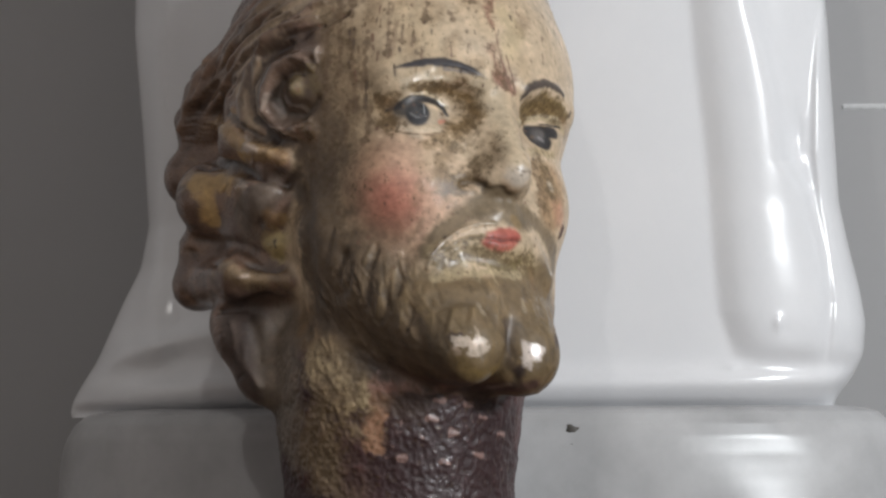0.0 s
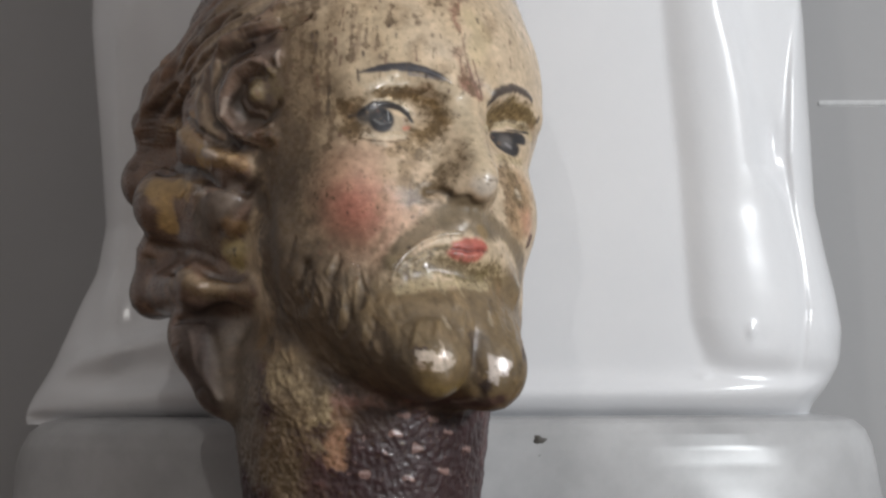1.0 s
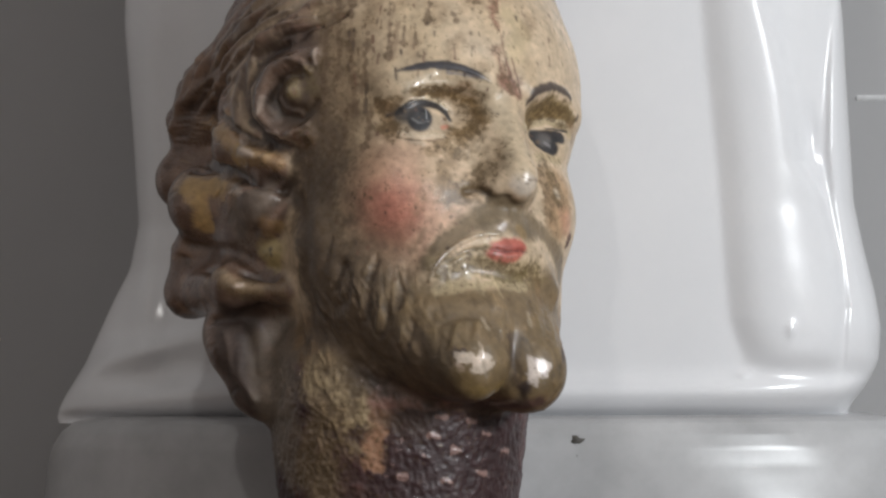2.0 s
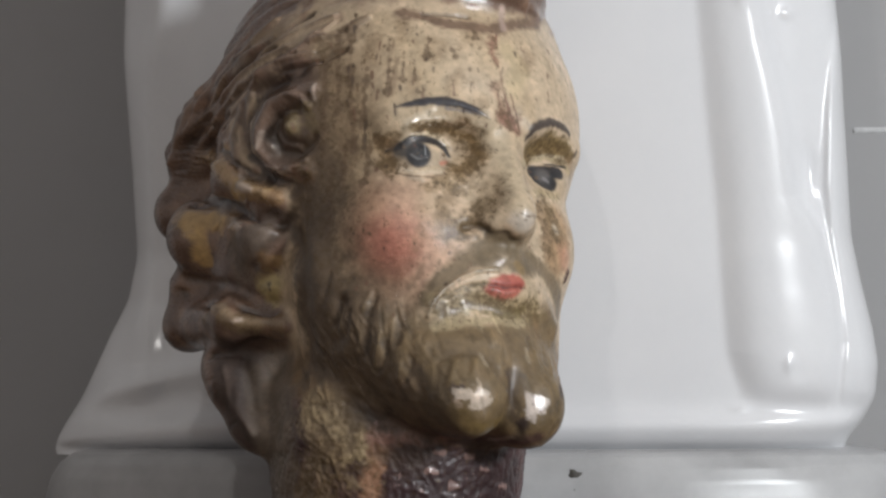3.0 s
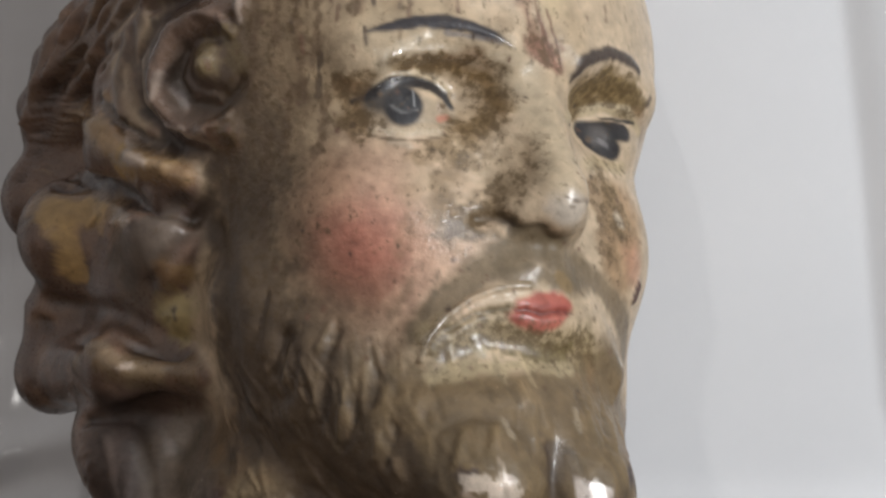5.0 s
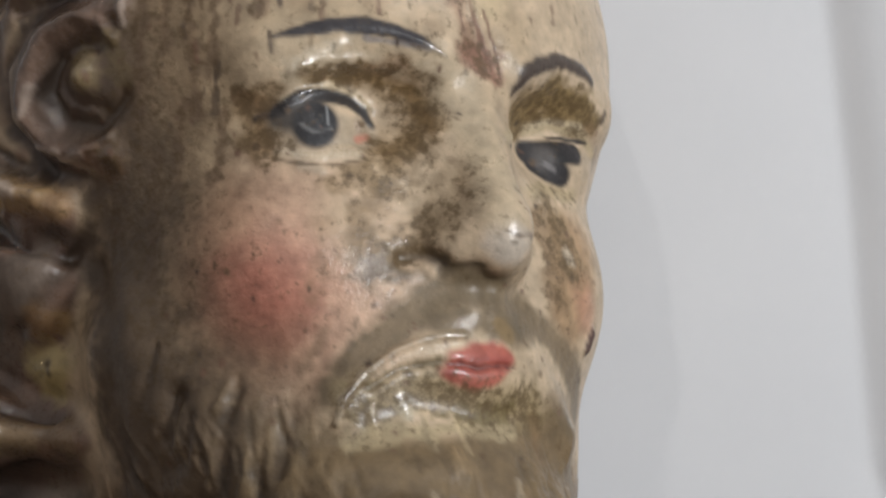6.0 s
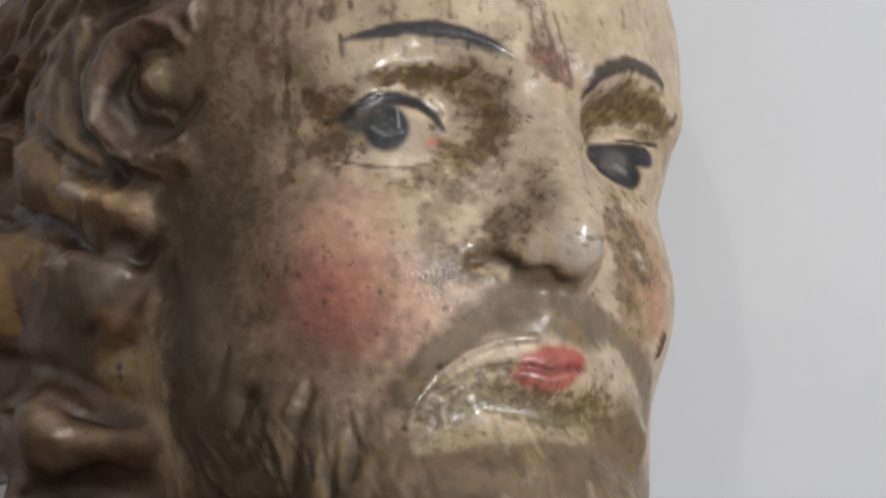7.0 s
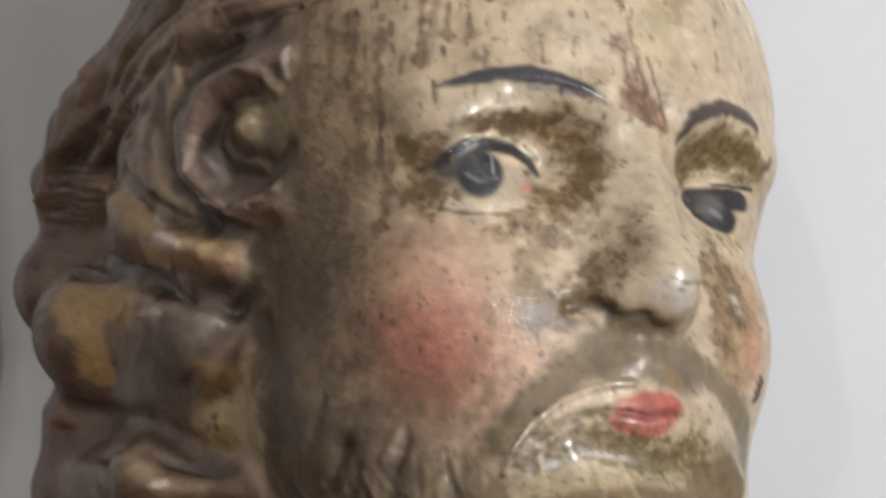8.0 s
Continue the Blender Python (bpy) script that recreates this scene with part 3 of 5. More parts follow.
    h.stroke([(-208, -350, -140), (-173, -404, -104), (-145, -448, -38)], 8.0, colour=(0.08, 0.055, 0.034), alpha=0.45, soft=1.5, rag=16, lift=-1.5, taper=0.7)
    h.stroke([(-194, -372, -116), (-166, -415, -77), (-144, -447, -3)], 9.0, colour=(0.21, 0.16, 0.092), alpha=0.3, soft=1.3, rag=12, lift=1, taper=0.7)
    h.stroke([(-140, -370, 29), (-146, -409, 28), (-136, -447, 37)], 7.0, colour=(0.08, 0.055, 0.034), alpha=0.3, soft=1.5, rag=16, lift=-1, taper=0.7)
    h.stroke([(-129, -390, 51), (-137, -417, 45), (-129, -446, 58)], 8.0, colour=(0.21, 0.16, 0.092), alpha=0.5, soft=1.3, rag=12, lift=1, taper=0.7)
    h.stroke([(-220, -320, -193), (-193, -392, -168), (-159, -432, -124)], 12.0, colour=(0.08, 0.055, 0.034), alpha=0.6, soft=1.5, rag=16, lift=-2.5, taper=0.7)
    h.stroke([(-211, -345, -162), (-184, -401, -148), (-154, -431, -92)], 7.0, colour=(0.21, 0.16, 0.092), alpha=0.3, soft=1.3, rag=12, lift=0.5, taper=0.7)
    h.stroke([(-118, -388, 63), (-130, -432, 59)], 6.0, colour=(0.13, 0.095, 0.05), alpha=0.4, soft=1.2, rag=7, lift=-2.5, taper=0.6)
    h.stroke([(-109, -386, 71), (-123, -426, 71)], 6.0, colour=(0.25, 0.19, 0.1), alpha=0.4, soft=1.2, rag=7, lift=3, taper=0.6)
    h.stroke([(-89, -382, 82), (-101, -416, 91)], 6.0, colour=(0.13, 0.095, 0.05), alpha=0.4, soft=1.2, rag=7, lift=-2.5, taper=0.6)
    h.stroke([(-75, -375, 84), (-90, -407, 94)], 6.0, colour=(0.25, 0.19, 0.1), alpha=0.4, soft=1.2, rag=7, lift=3, taper=0.6)
    h.stroke([(-46, -356, 80), (-54, -402, 99)], 6.0, colour=(0.13, 0.095, 0.05), alpha=0.4, soft=1.2, rag=7, lift=-2.5, taper=0.6)
    h.stroke([(-28, -350, 80), (-31, -389, 92)], 6.0, colour=(0.25, 0.19, 0.1), alpha=0.4, soft=1.2, rag=7, lift=3, taper=0.6)
    h.stroke([(35, -353, 81), (33, -398, 94)], 6.0, colour=(0.13, 0.095, 0.05), alpha=0.4, soft=1.2, rag=7, lift=-2.5, taper=0.6)
    h.stroke([(55, -346, 74), (50, -386, 93)], 6.0, colour=(0.25, 0.19, 0.1), alpha=0.4, soft=1.2, rag=7, lift=3, taper=0.6)
    h.stroke([(85, -331, 56), (58, -400, 98)], 6.0, colour=(0.13, 0.095, 0.05), alpha=0.4, soft=1.2, rag=7, lift=-2.5, taper=0.6)
    h.stroke([(124, -310, 26), (81, -385, 87)], 6.0, colour=(0.25, 0.19, 0.1), alpha=0.4, soft=1.2, rag=7, lift=3, taper=0.6)
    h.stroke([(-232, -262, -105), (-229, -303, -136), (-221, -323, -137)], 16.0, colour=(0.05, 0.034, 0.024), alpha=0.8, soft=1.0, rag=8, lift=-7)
    h.stroke([(-14, 227, 58), (-23, 165, 75), (-12, 111, 80), (4, 74, 77), (16, 46, 76)], 2.2, colour=(0.16, 0.075, 0.05), alpha=0.9, soft=0.8, rag=2.5)
    h.stroke([(-21, 220, 60), (-32, 189, 69), (-27, 169, 74)], 9.0, colour=(0.24, 0.11, 0.075), alpha=0.7, soft=0.9, rag=9, grime=0.7)
    h.stroke([(-30, 119, 78), (-19, 91, 79)], 9.0, colour=(0.28, 0.16, 0.1), alpha=0.6, soft=0.9, rag=9, grime=0.6)
    h.stroke([(4, 195, 69), (29, 164, 75), (7, 125, 80)], 20.0, colour=(0.52, 0.44, 0.28), alpha=0.7, soft=0.8, rag=8)
    h.stroke([(-155, 172, 26), (-155, 87, 34)], 60.0, colour=(0.46, 0.38, 0.255), alpha=0.5, soft=1.0, rag=20)
    h.stroke([(170, -169, 14), (165, -186, 11)], 6.0, colour=(0.06, 0.03, 0.03), alpha=0.95, lift=6)
    h.stroke([(-224, 53, -43), (-218, 10, -53)], 4.0, colour=(0.05, 0.035, 0.025), alpha=0.85, rag=4)
    h.stroke([(-229, 27, -63), (-231, 8, -74)], 4.0, colour=(0.06, 0.04, 0.03), alpha=0.8, rag=4)
    h.stroke([(-207, 21, -31), (-185, 7, -3)], 7.0, colour=(0.14, 0.08, 0.04), alpha=0.7, rag=7)
    h.stroke([(-188, 20, -3), (-200, 7, -27), (-188, -26, -15)], 14.1, colour=(0.2, 0.13, 0.06), alpha=0.55, soft=1.0, rag=22, grime=0.9)
    h.stroke([(-85, -25, 29), (-80, -66, 47), (-123, -101, 39)], 18.4, colour=(0.24, 0.17, 0.085), alpha=0.55, soft=1.0, rag=24, grime=0.5)
    h.stroke([(-153, -163, 26), (-124, -132, 40), (-144, -109, 34)], 16.3, colour=(0.3, 0.21, 0.12), alpha=0.4, soft=1.0, rag=24, grime=0.5)
    # side of the face: grime together with painted shade
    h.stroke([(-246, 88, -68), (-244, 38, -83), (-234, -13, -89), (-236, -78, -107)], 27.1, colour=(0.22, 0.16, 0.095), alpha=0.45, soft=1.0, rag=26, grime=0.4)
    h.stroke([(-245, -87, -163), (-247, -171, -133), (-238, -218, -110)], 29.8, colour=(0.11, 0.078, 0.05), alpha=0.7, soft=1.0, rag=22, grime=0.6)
    h.stroke([(-110, 47, 30), (-87, 54, 52), (-58, 41, 58)], 8.7, colour=(0.3, 0.19, 0.1), alpha=0.5, soft=1.0, rag=14, grime=0.9)
    h.stroke([(-265, 201, -117), (-261, 113, -91), (-250, 32, -99)], 20.0, colour=(0.34, 0.25, 0.15), alpha=0.5, soft=1.0, rag=14, grime=0.5)
    h.stroke([(-188, 161, 1), (-198, 99, 0)], 5.0, colour=(0.2, 0.13, 0.08), alpha=0.5, soft=1.0, rag=5)
    h.stroke([(-200, 131, -6), (-188, 195, -8)], 3.0, colour=(0.14, 0.09, 0.06), alpha=0.6, soft=1.0, rag=4)
    h.stroke([(-110, -478, 71), (-75, -501, 74), (-27, -488, 75)], 16.0, colour=(0.24, 0.175, 0.06), alpha=0.6, soft=1.0, rag=8, gloss=0.9)
    # shade along the jaw edge and below the ear, laid on as dark paint
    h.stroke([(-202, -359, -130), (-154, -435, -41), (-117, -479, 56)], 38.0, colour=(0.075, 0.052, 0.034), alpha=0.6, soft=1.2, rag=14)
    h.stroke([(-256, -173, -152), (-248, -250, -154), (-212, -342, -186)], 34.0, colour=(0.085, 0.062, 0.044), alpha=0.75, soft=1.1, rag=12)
    h.stroke([(46, -384, 92), (59, -448, 105)], 22.0, colour=(0.12, 0.09, 0.05), alpha=0.5, soft=1.0, rag=10)
    h.stroke([(-135, -423, 50), (-119, -483, 39)], 26.0, colour=(0.1, 0.075, 0.045), alpha=0.6, soft=1.0, rag=12)
    h.stroke([(-170, 231, -8), (-178, 205, -3)], 14.0, colour=(0.3, 0.215, 0.125), alpha=0.4, soft=1.3, rag=16, grime=0.55)
    h.stroke([(-130, 194, 35), (-138, 170, 37)], 14.0, colour=(0.3, 0.215, 0.125), alpha=0.4, soft=1.3, rag=16, grime=0.55)
    h.stroke([(-68, 217, 53), (-79, 192, 58)], 14.0, colour=(0.3, 0.215, 0.125), alpha=0.4, soft=1.3, rag=16, grime=0.55)
    h.stroke([(-167, 139, 22), (-171, 115, 20)], 14.0, colour=(0.3, 0.215, 0.125), alpha=0.4, soft=1.3, rag=16, grime=0.55)
    h.stroke([(-212, 198, -35), (-219, 173, -34)], 14.0, colour=(0.3, 0.215, 0.125), alpha=0.4, soft=1.3, rag=16, grime=0.55)
    h.stroke([(-99, 130, 61), (-105, 109, 59)], 14.0, colour=(0.3, 0.215, 0.125), alpha=0.4, soft=1.3, rag=16, grime=0.55)
    h.stroke([(60, 205, 59), (45, 177, 70)], 14.0, colour=(0.3, 0.215, 0.125), alpha=0.4, soft=1.3, rag=16, grime=0.55)
    h.stroke([(-61, 93, 75), (-68, 70, 76)], 14.0, colour=(0.3, 0.215, 0.125), alpha=0.4, soft=1.3, rag=16, grime=0.55)
    h.only = None
    # curls: own browns and tans, with groove shade and crest highlights painted in
    h.stroke([(-284, 146, -157), (-298, 107, -219), (-294, 51, -231), (-273, 9, -199)], 52.0, colour=(0.09, 0.058, 0.043), alpha=0.95, soft=0.5, rag=14, gloss=0.5)
    h.stroke([(-276, 90, -131), (-264, 21, -140), (-257, -22, -160)], 22.0, colour=(0.14, 0.1, 0.065), alpha=0.8, soft=0.9, rag=14)
    h.stroke([(-279, 96, -138), (-284, 110, -154), (-289, 119, -173), (-294, 121, -196), (-297, 118, -218), (-301, 110, -234), (-303, 95, -243), (-304, 78, -248), (-302, 62, -250), (-295, 44, -249), (-286, 28, -242), (-280, 17, -229), (-274, 8, -209), (-270, 4, -186), (-266, 7, -164)], 14.0, colour=(0.2, 0.125, 0.09), alpha=0.75, soft=1.0, rag=9, lift=8, taper=0.6, gloss=1.0)
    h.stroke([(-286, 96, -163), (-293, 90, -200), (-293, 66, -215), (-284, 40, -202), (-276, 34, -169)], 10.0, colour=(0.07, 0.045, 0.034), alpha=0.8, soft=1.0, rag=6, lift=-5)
    h.stroke([(-282, 114, -145), (-288, 123, -166), (-292, 130, -188), (-296, 130, -212), (-299, 126, -233), (-303, 114, -251), (-305, 99, -260), (-306, 81, -264), (-304, 65, -263), (-299, 49, -262), (-290, 32, -255), (-283, 20, -243), (-276, 9, -225), (-271, 1, -200), (-267, -1, -178)], 6.0, colour=(0.15, 0.095, 0.07), alpha=0.45, soft=1.2, rag=10, lift=2.2, taper=0.6, gloss=0.8)
    h.stroke([(-283, 104, -151), (-288, 113, -168), (-292, 119, -187), (-295, 118, -207), (-299, 114, -226), (-302, 105, -237), (-304, 91, -247), (-304, 78, -248), (-302, 65, -249), (-297, 49, -248), (-291, 38, -243), (-284, 26, -232), (-278, 17, -217), (-274, 11, -198), (-270, 9, -177)], 6.0, colour=(0.06, 0.04, 0.03), alpha=0.45, soft=1.2, rag=10, lift=-2.2, taper=0.6, gloss=0.8)
    h.stroke([(-285, 90, -160), (-288, 95, -173), (-291, 100, -185), (-293, 100, -198), (-295, 97, -209), (-298, 91, -219), (-299, 83, -224), (-299, 71, -229), (-297, 63, -229), (-293, 52, -227), (-291, 47, -223), (-284, 35, -215), (-281, 30, -204), (-279, 28, -192), (-275, 25, -179)], 6.0, colour=(0.07, 0.045, 0.035), alpha=0.45, soft=1.2, rag=10, lift=-1.6500000000000001, taper=0.6, gloss=0.8)
    h.stroke([(-285, 83, -166), (-288, 87, -174), (-290, 89, -184), (-292, 89, -194), (-293, 88, -203), (-295, 81, -211), (-295, 76, -214), (-295, 69, -218), (-293, 61, -218), (-292, 58, -216), (-289, 50, -212), (-286, 44, -207), (-283, 40, -200), (-280, 35, -189), (-279, 36, -181)], 6.0, colour=(0.17, 0.115, 0.08), alpha=0.45, soft=1.2, rag=10, lift=2.2, taper=0.6, gloss=0.8)
    h.stroke([(-286, 67, -179)], 14.0, colour=(0.26, 0.2, 0.11), alpha=0.8, soft=0.9, rag=6, lift=8)
    h.stroke([(-260, -5, -154), (-255, 6, -127)], 16.0, colour=(0.3, 0.2, 0.13), alpha=0.7, soft=0.9, rag=8)
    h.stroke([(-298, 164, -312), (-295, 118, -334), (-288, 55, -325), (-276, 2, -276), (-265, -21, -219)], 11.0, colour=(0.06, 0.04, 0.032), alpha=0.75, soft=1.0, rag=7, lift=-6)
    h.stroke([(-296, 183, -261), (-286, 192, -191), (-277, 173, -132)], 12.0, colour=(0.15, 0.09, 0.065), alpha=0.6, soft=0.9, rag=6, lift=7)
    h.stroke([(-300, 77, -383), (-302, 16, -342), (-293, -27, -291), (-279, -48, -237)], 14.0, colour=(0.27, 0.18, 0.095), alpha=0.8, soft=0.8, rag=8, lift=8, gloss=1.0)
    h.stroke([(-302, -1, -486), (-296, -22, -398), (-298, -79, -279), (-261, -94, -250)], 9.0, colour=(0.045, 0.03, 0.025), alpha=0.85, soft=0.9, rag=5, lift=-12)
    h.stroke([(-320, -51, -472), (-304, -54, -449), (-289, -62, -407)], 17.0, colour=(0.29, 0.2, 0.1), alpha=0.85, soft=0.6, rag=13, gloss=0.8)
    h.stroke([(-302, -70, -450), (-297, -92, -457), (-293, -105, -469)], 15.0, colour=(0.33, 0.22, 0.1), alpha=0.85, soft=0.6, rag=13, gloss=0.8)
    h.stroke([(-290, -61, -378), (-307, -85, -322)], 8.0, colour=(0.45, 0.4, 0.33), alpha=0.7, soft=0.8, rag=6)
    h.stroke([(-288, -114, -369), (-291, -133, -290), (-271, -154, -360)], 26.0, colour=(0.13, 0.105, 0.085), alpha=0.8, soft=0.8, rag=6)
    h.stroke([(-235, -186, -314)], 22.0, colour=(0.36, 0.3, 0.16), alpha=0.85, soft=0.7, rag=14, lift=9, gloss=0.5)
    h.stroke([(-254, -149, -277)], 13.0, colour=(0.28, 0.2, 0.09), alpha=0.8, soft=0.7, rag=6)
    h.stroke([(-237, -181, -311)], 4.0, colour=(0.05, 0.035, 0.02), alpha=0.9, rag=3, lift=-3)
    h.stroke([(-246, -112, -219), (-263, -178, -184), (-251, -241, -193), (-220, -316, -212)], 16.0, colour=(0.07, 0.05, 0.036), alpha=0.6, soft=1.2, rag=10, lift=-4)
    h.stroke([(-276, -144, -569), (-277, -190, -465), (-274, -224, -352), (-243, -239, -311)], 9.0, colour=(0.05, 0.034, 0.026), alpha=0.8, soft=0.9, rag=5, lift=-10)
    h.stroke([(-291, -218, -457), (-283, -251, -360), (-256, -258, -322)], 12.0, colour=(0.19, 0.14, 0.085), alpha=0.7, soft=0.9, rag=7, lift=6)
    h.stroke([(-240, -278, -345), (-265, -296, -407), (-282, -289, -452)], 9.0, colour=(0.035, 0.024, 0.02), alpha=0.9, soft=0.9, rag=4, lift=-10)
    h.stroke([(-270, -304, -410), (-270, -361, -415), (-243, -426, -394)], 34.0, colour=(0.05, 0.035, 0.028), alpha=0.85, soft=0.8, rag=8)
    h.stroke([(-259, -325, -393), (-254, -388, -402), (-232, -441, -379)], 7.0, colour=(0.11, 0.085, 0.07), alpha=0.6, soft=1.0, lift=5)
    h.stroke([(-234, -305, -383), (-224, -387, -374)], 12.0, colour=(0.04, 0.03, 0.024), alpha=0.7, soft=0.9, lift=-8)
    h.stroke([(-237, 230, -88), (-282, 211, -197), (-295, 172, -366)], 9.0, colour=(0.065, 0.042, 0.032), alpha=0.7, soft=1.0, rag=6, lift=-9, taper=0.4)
    h.stroke([(-239, 265, -119), (-286, 235, -249), (-284, 176, -421)], 9.0, colour=(0.17, 0.12, 0.075), alpha=0.7, soft=1.0, rag=6, lift=7, taper=0.4)
    h.stroke([(-243, 194, -78), (-284, 167, -157), (-299, 157, -283)], 9.0, colour=(0.065, 0.042, 0.032), alpha=0.7, soft=1.0, rag=6, lift=-9, taper=0.4)
    h.stroke([(-250, 284, -177), (-292, 229, -314), (-281, 159, -486)], 9.0, colour=(0.065, 0.042, 0.032), alpha=0.7, soft=1.0, rag=6, lift=-9, taper=0.4)
    h.stroke([(-262, 223, -123), (-295, 197, -271), (-271, 138, -481)], 9.0, colour=(0.17, 0.12, 0.075), alpha=0.7, soft=1.0, rag=6, lift=7, taper=0.4)
    h.stroke([(-270, 293, -257), (-284, 240, -384), (-283, 140, -523)], 9.0, colour=(0.17, 0.12, 0.075), alpha=0.7, soft=1.0, rag=6, lift=7, taper=0.4)
    h.stroke([(-280, 165, -467), (-281, 133, -528), (-269, 74, -601)], 9.0, colour=(0.065, 0.042, 0.032), alpha=0.7, soft=1.0, rag=6, lift=-9, taper=0.4)
    h.stroke([(-278, 149, -441), (-262, 108, -525), (-265, 46, -575)], 9.0, colour=(0.17, 0.12, 0.075), alpha=0.7, soft=1.0, rag=6, lift=7, taper=0.4)
    h.stroke([(-291, 145, -389), (-255, 113, -496), (-199, 79, -630)], 9.0, colour=(0.065, 0.042, 0.032), alpha=0.7, soft=1.0, rag=6, lift=-9, taper=0.4)
    h.stroke([(-285, 141, -539), (-280, 101, -586), (-286, 36, -607)], 9.0, colour=(0.065, 0.042, 0.032), alpha=0.7, soft=1.0, rag=6, lift=-9, taper=0.4)
    h.stroke([(-206, 255, -62), (-244, 225, -96), (-273, 217, -140)], 9.0, colour=(0.17, 0.12, 0.075), alpha=0.7, soft=1.0, rag=6, lift=7, taper=0.4)
    h.stroke([(-285, 263, -308), (-277, 267, -247)], 14.0, colour=(0.2, 0.15, 0.09), alpha=0.6, soft=0.9, rag=8)
    h.stroke([(-162, 262, -22), (-95, 236, 35), (-21, 237, 53), (124, 293, -5)], 12.0, colour=(0.13, 0.075, 0.05), alpha=0.8, soft=0.8, rag=5)
    h.stroke([(10, 283, 42), (11, 246, 49)], 6.0, colour=(0.45, 0.36, 0.32), alpha=0.7, soft=0.8, rag=6)
    h.stroke([(-134, 256, 4), (-60, 256, 36)], 5.0, colour=(0.06, 0.04, 0.03), alpha=0.6, soft=1.0, lift=-6)
    h.only = None
    h.stroke([(-198, -331, -339), (-219, -422, -303), (-206, -497, -321), (-186, -570, -331)], 42.0, colour=(0.17, 0.14, 0.11), alpha=0.9, soft=0.7, rag=8, flake=0)
    h.stroke([(-202, -440, -202), (-175, -492, -169), (-152, -540, -168)], 48.0, colour=(0.33, 0.26, 0.145), alpha=0.9, soft=0.5, rag=16, flake=0)
    h.stroke([(-151, -488, -136), (-110, -492, -102), (-58, -495, -71)], 9.0, colour=(0.26, 0.12, 0.1), alpha=0.6, soft=0.6, rag=10, flake=0.3)
    h.stroke([(-208, -457, -226), (-196, -513, -236)], 16.0, colour=(0.1, 0.07, 0.045), alpha=0.7, soft=0.9, rag=10)
    h.stroke([(-171, -535, -193), (-139, -565, -169), (-155, -600, -217)], 12.3, colour=(0.06, 0.025, 0.025), alpha=0.85, soft=0.5, rag=14, flake=0.5)
    h.stroke([(-132, -551, -152), (-116, -576, -151)], 14.4, colour=(0.42, 0.25, 0.13), alpha=0.9, soft=0.4, rag=9, flake=0)
    h.stroke([(-169, -612, -269), (-138, -647, -224)], 41.0, colour=(0.13, 0.09, 0.065), alpha=0.8, soft=0.7, rag=18, flake=0.3)
    # eyes, mouth, curls and torn neck, drawn on the carving, painted glints and shade included
    h.mark([(-156, 102), (-96, 111), (-41, 106), (-5, 92)], 13.9, colour=(0.46, 0.385, 0.27), alpha=0.8, soft=1.0, rag=4.8)
    h.mark([(-143, 18), (-110, 16), (-70, 9)], 16.9, colour=(0.4, 0.34, 0.25), alpha=0.95, soft=0.5, rag=3.2)
    h.mark([(-145, 41), (-125, 53), (-101, 57), (-81, 49), (-66, 35)], 5.2, colour=(0.55, 0.48, 0.34), alpha=0.9, soft=0.8, lift=3, gloss=0.8)
    h.mark([(-150, -6), (-114, -10), (-76, -7)], 6.0, colour=(0.55, 0.48, 0.36), alpha=0.85, soft=0.8, lift=3, gloss=0.9)
    h.mark([(-113, 21)], 23.4, colour=(0.022, 0.022, 0.026), alpha=1, soft=0.25, gloss=0.0)
    h.mark([(-151, 26), (-139, 26), (-125, 32)], 12.3, colour=(0.035, 0.034, 0.036), alpha=0.9, soft=0.9, rag=3.2)
    # paler arc of the iris; the eye's catchlight is painted after the pupil
    h.mark([(-129, 21), (-117, 12), (-99, 17)], 2.2, colour=(0.17, 0.18, 0.185), alpha=0.7, soft=0.9, rag=1.6)
    h.mark([(-108, 30)], 7.9, colour=(0.01, 0.01, 0.012), alpha=0.95, soft=0.5)
    h.mark([(-104, 36), (-102, 22)], 1.4, colour=(0.3, 0.33, 0.35), alpha=0.7, soft=0.7)
    h.mark([(-171, 25), (-149, 35), (-129, 46), (-105, 48), (-85, 41), (-70, 30), (-61, 18)], 8.3, colour=(0.025, 0.023, 0.024), alpha=1, soft=0.5, taper=0.6, lift=1.5)
    h.mark([(-152, -12), (-126, -18), (-94, -18), (-66, -12)], 1.8, colour=(0.14, 0.1, 0.06), alpha=0.8, soft=0.9, rag=1.6)
    h.mark([(-75, 18)], 5.2, colour=(0.52, 0.44, 0.36), alpha=0.8, soft=0.7)
    h.mark([(-76, 6), (-66, 8)], 4.0, colour=(0.5, 0.19, 0.13), alpha=0.75, soft=0.9)
    # highlights below the brow and by the nose root, in pale paint
    h.mark([(-133, 80), (-116, 89), (-91, 96)], 6.4, colour=(0.6, 0.54, 0.42), alpha=0.8, soft=0.9, lift=3, gloss=1.0, rag=3.2)
    h.mark([(-5, 76), (6, 70)], 6.0, colour=(0.57, 0.5, 0.4), alpha=0.7, soft=0.9, gloss=1.0)
    h.mark([(-121, 70), (-81, 67), (-49, 55), (-22, 32)], 11.9, colour=(0.24, 0.165, 0.075), alpha=0.58, soft=0.9, rag=15.9, grime=0.94)
    h.mark([(-57, 73), (-37, 76)], 7.9, colour=(0.2, 0.11, 0.07), alpha=0.39, soft=1.0, rag=11.9, grime=0.88)
    h.mark([(-12, 24), (-26, 1), (-42, -3)], 16.9, colour=(0.17, 0.115, 0.05), alpha=0.66, soft=0.9, rag=15.9, grime=0.69)
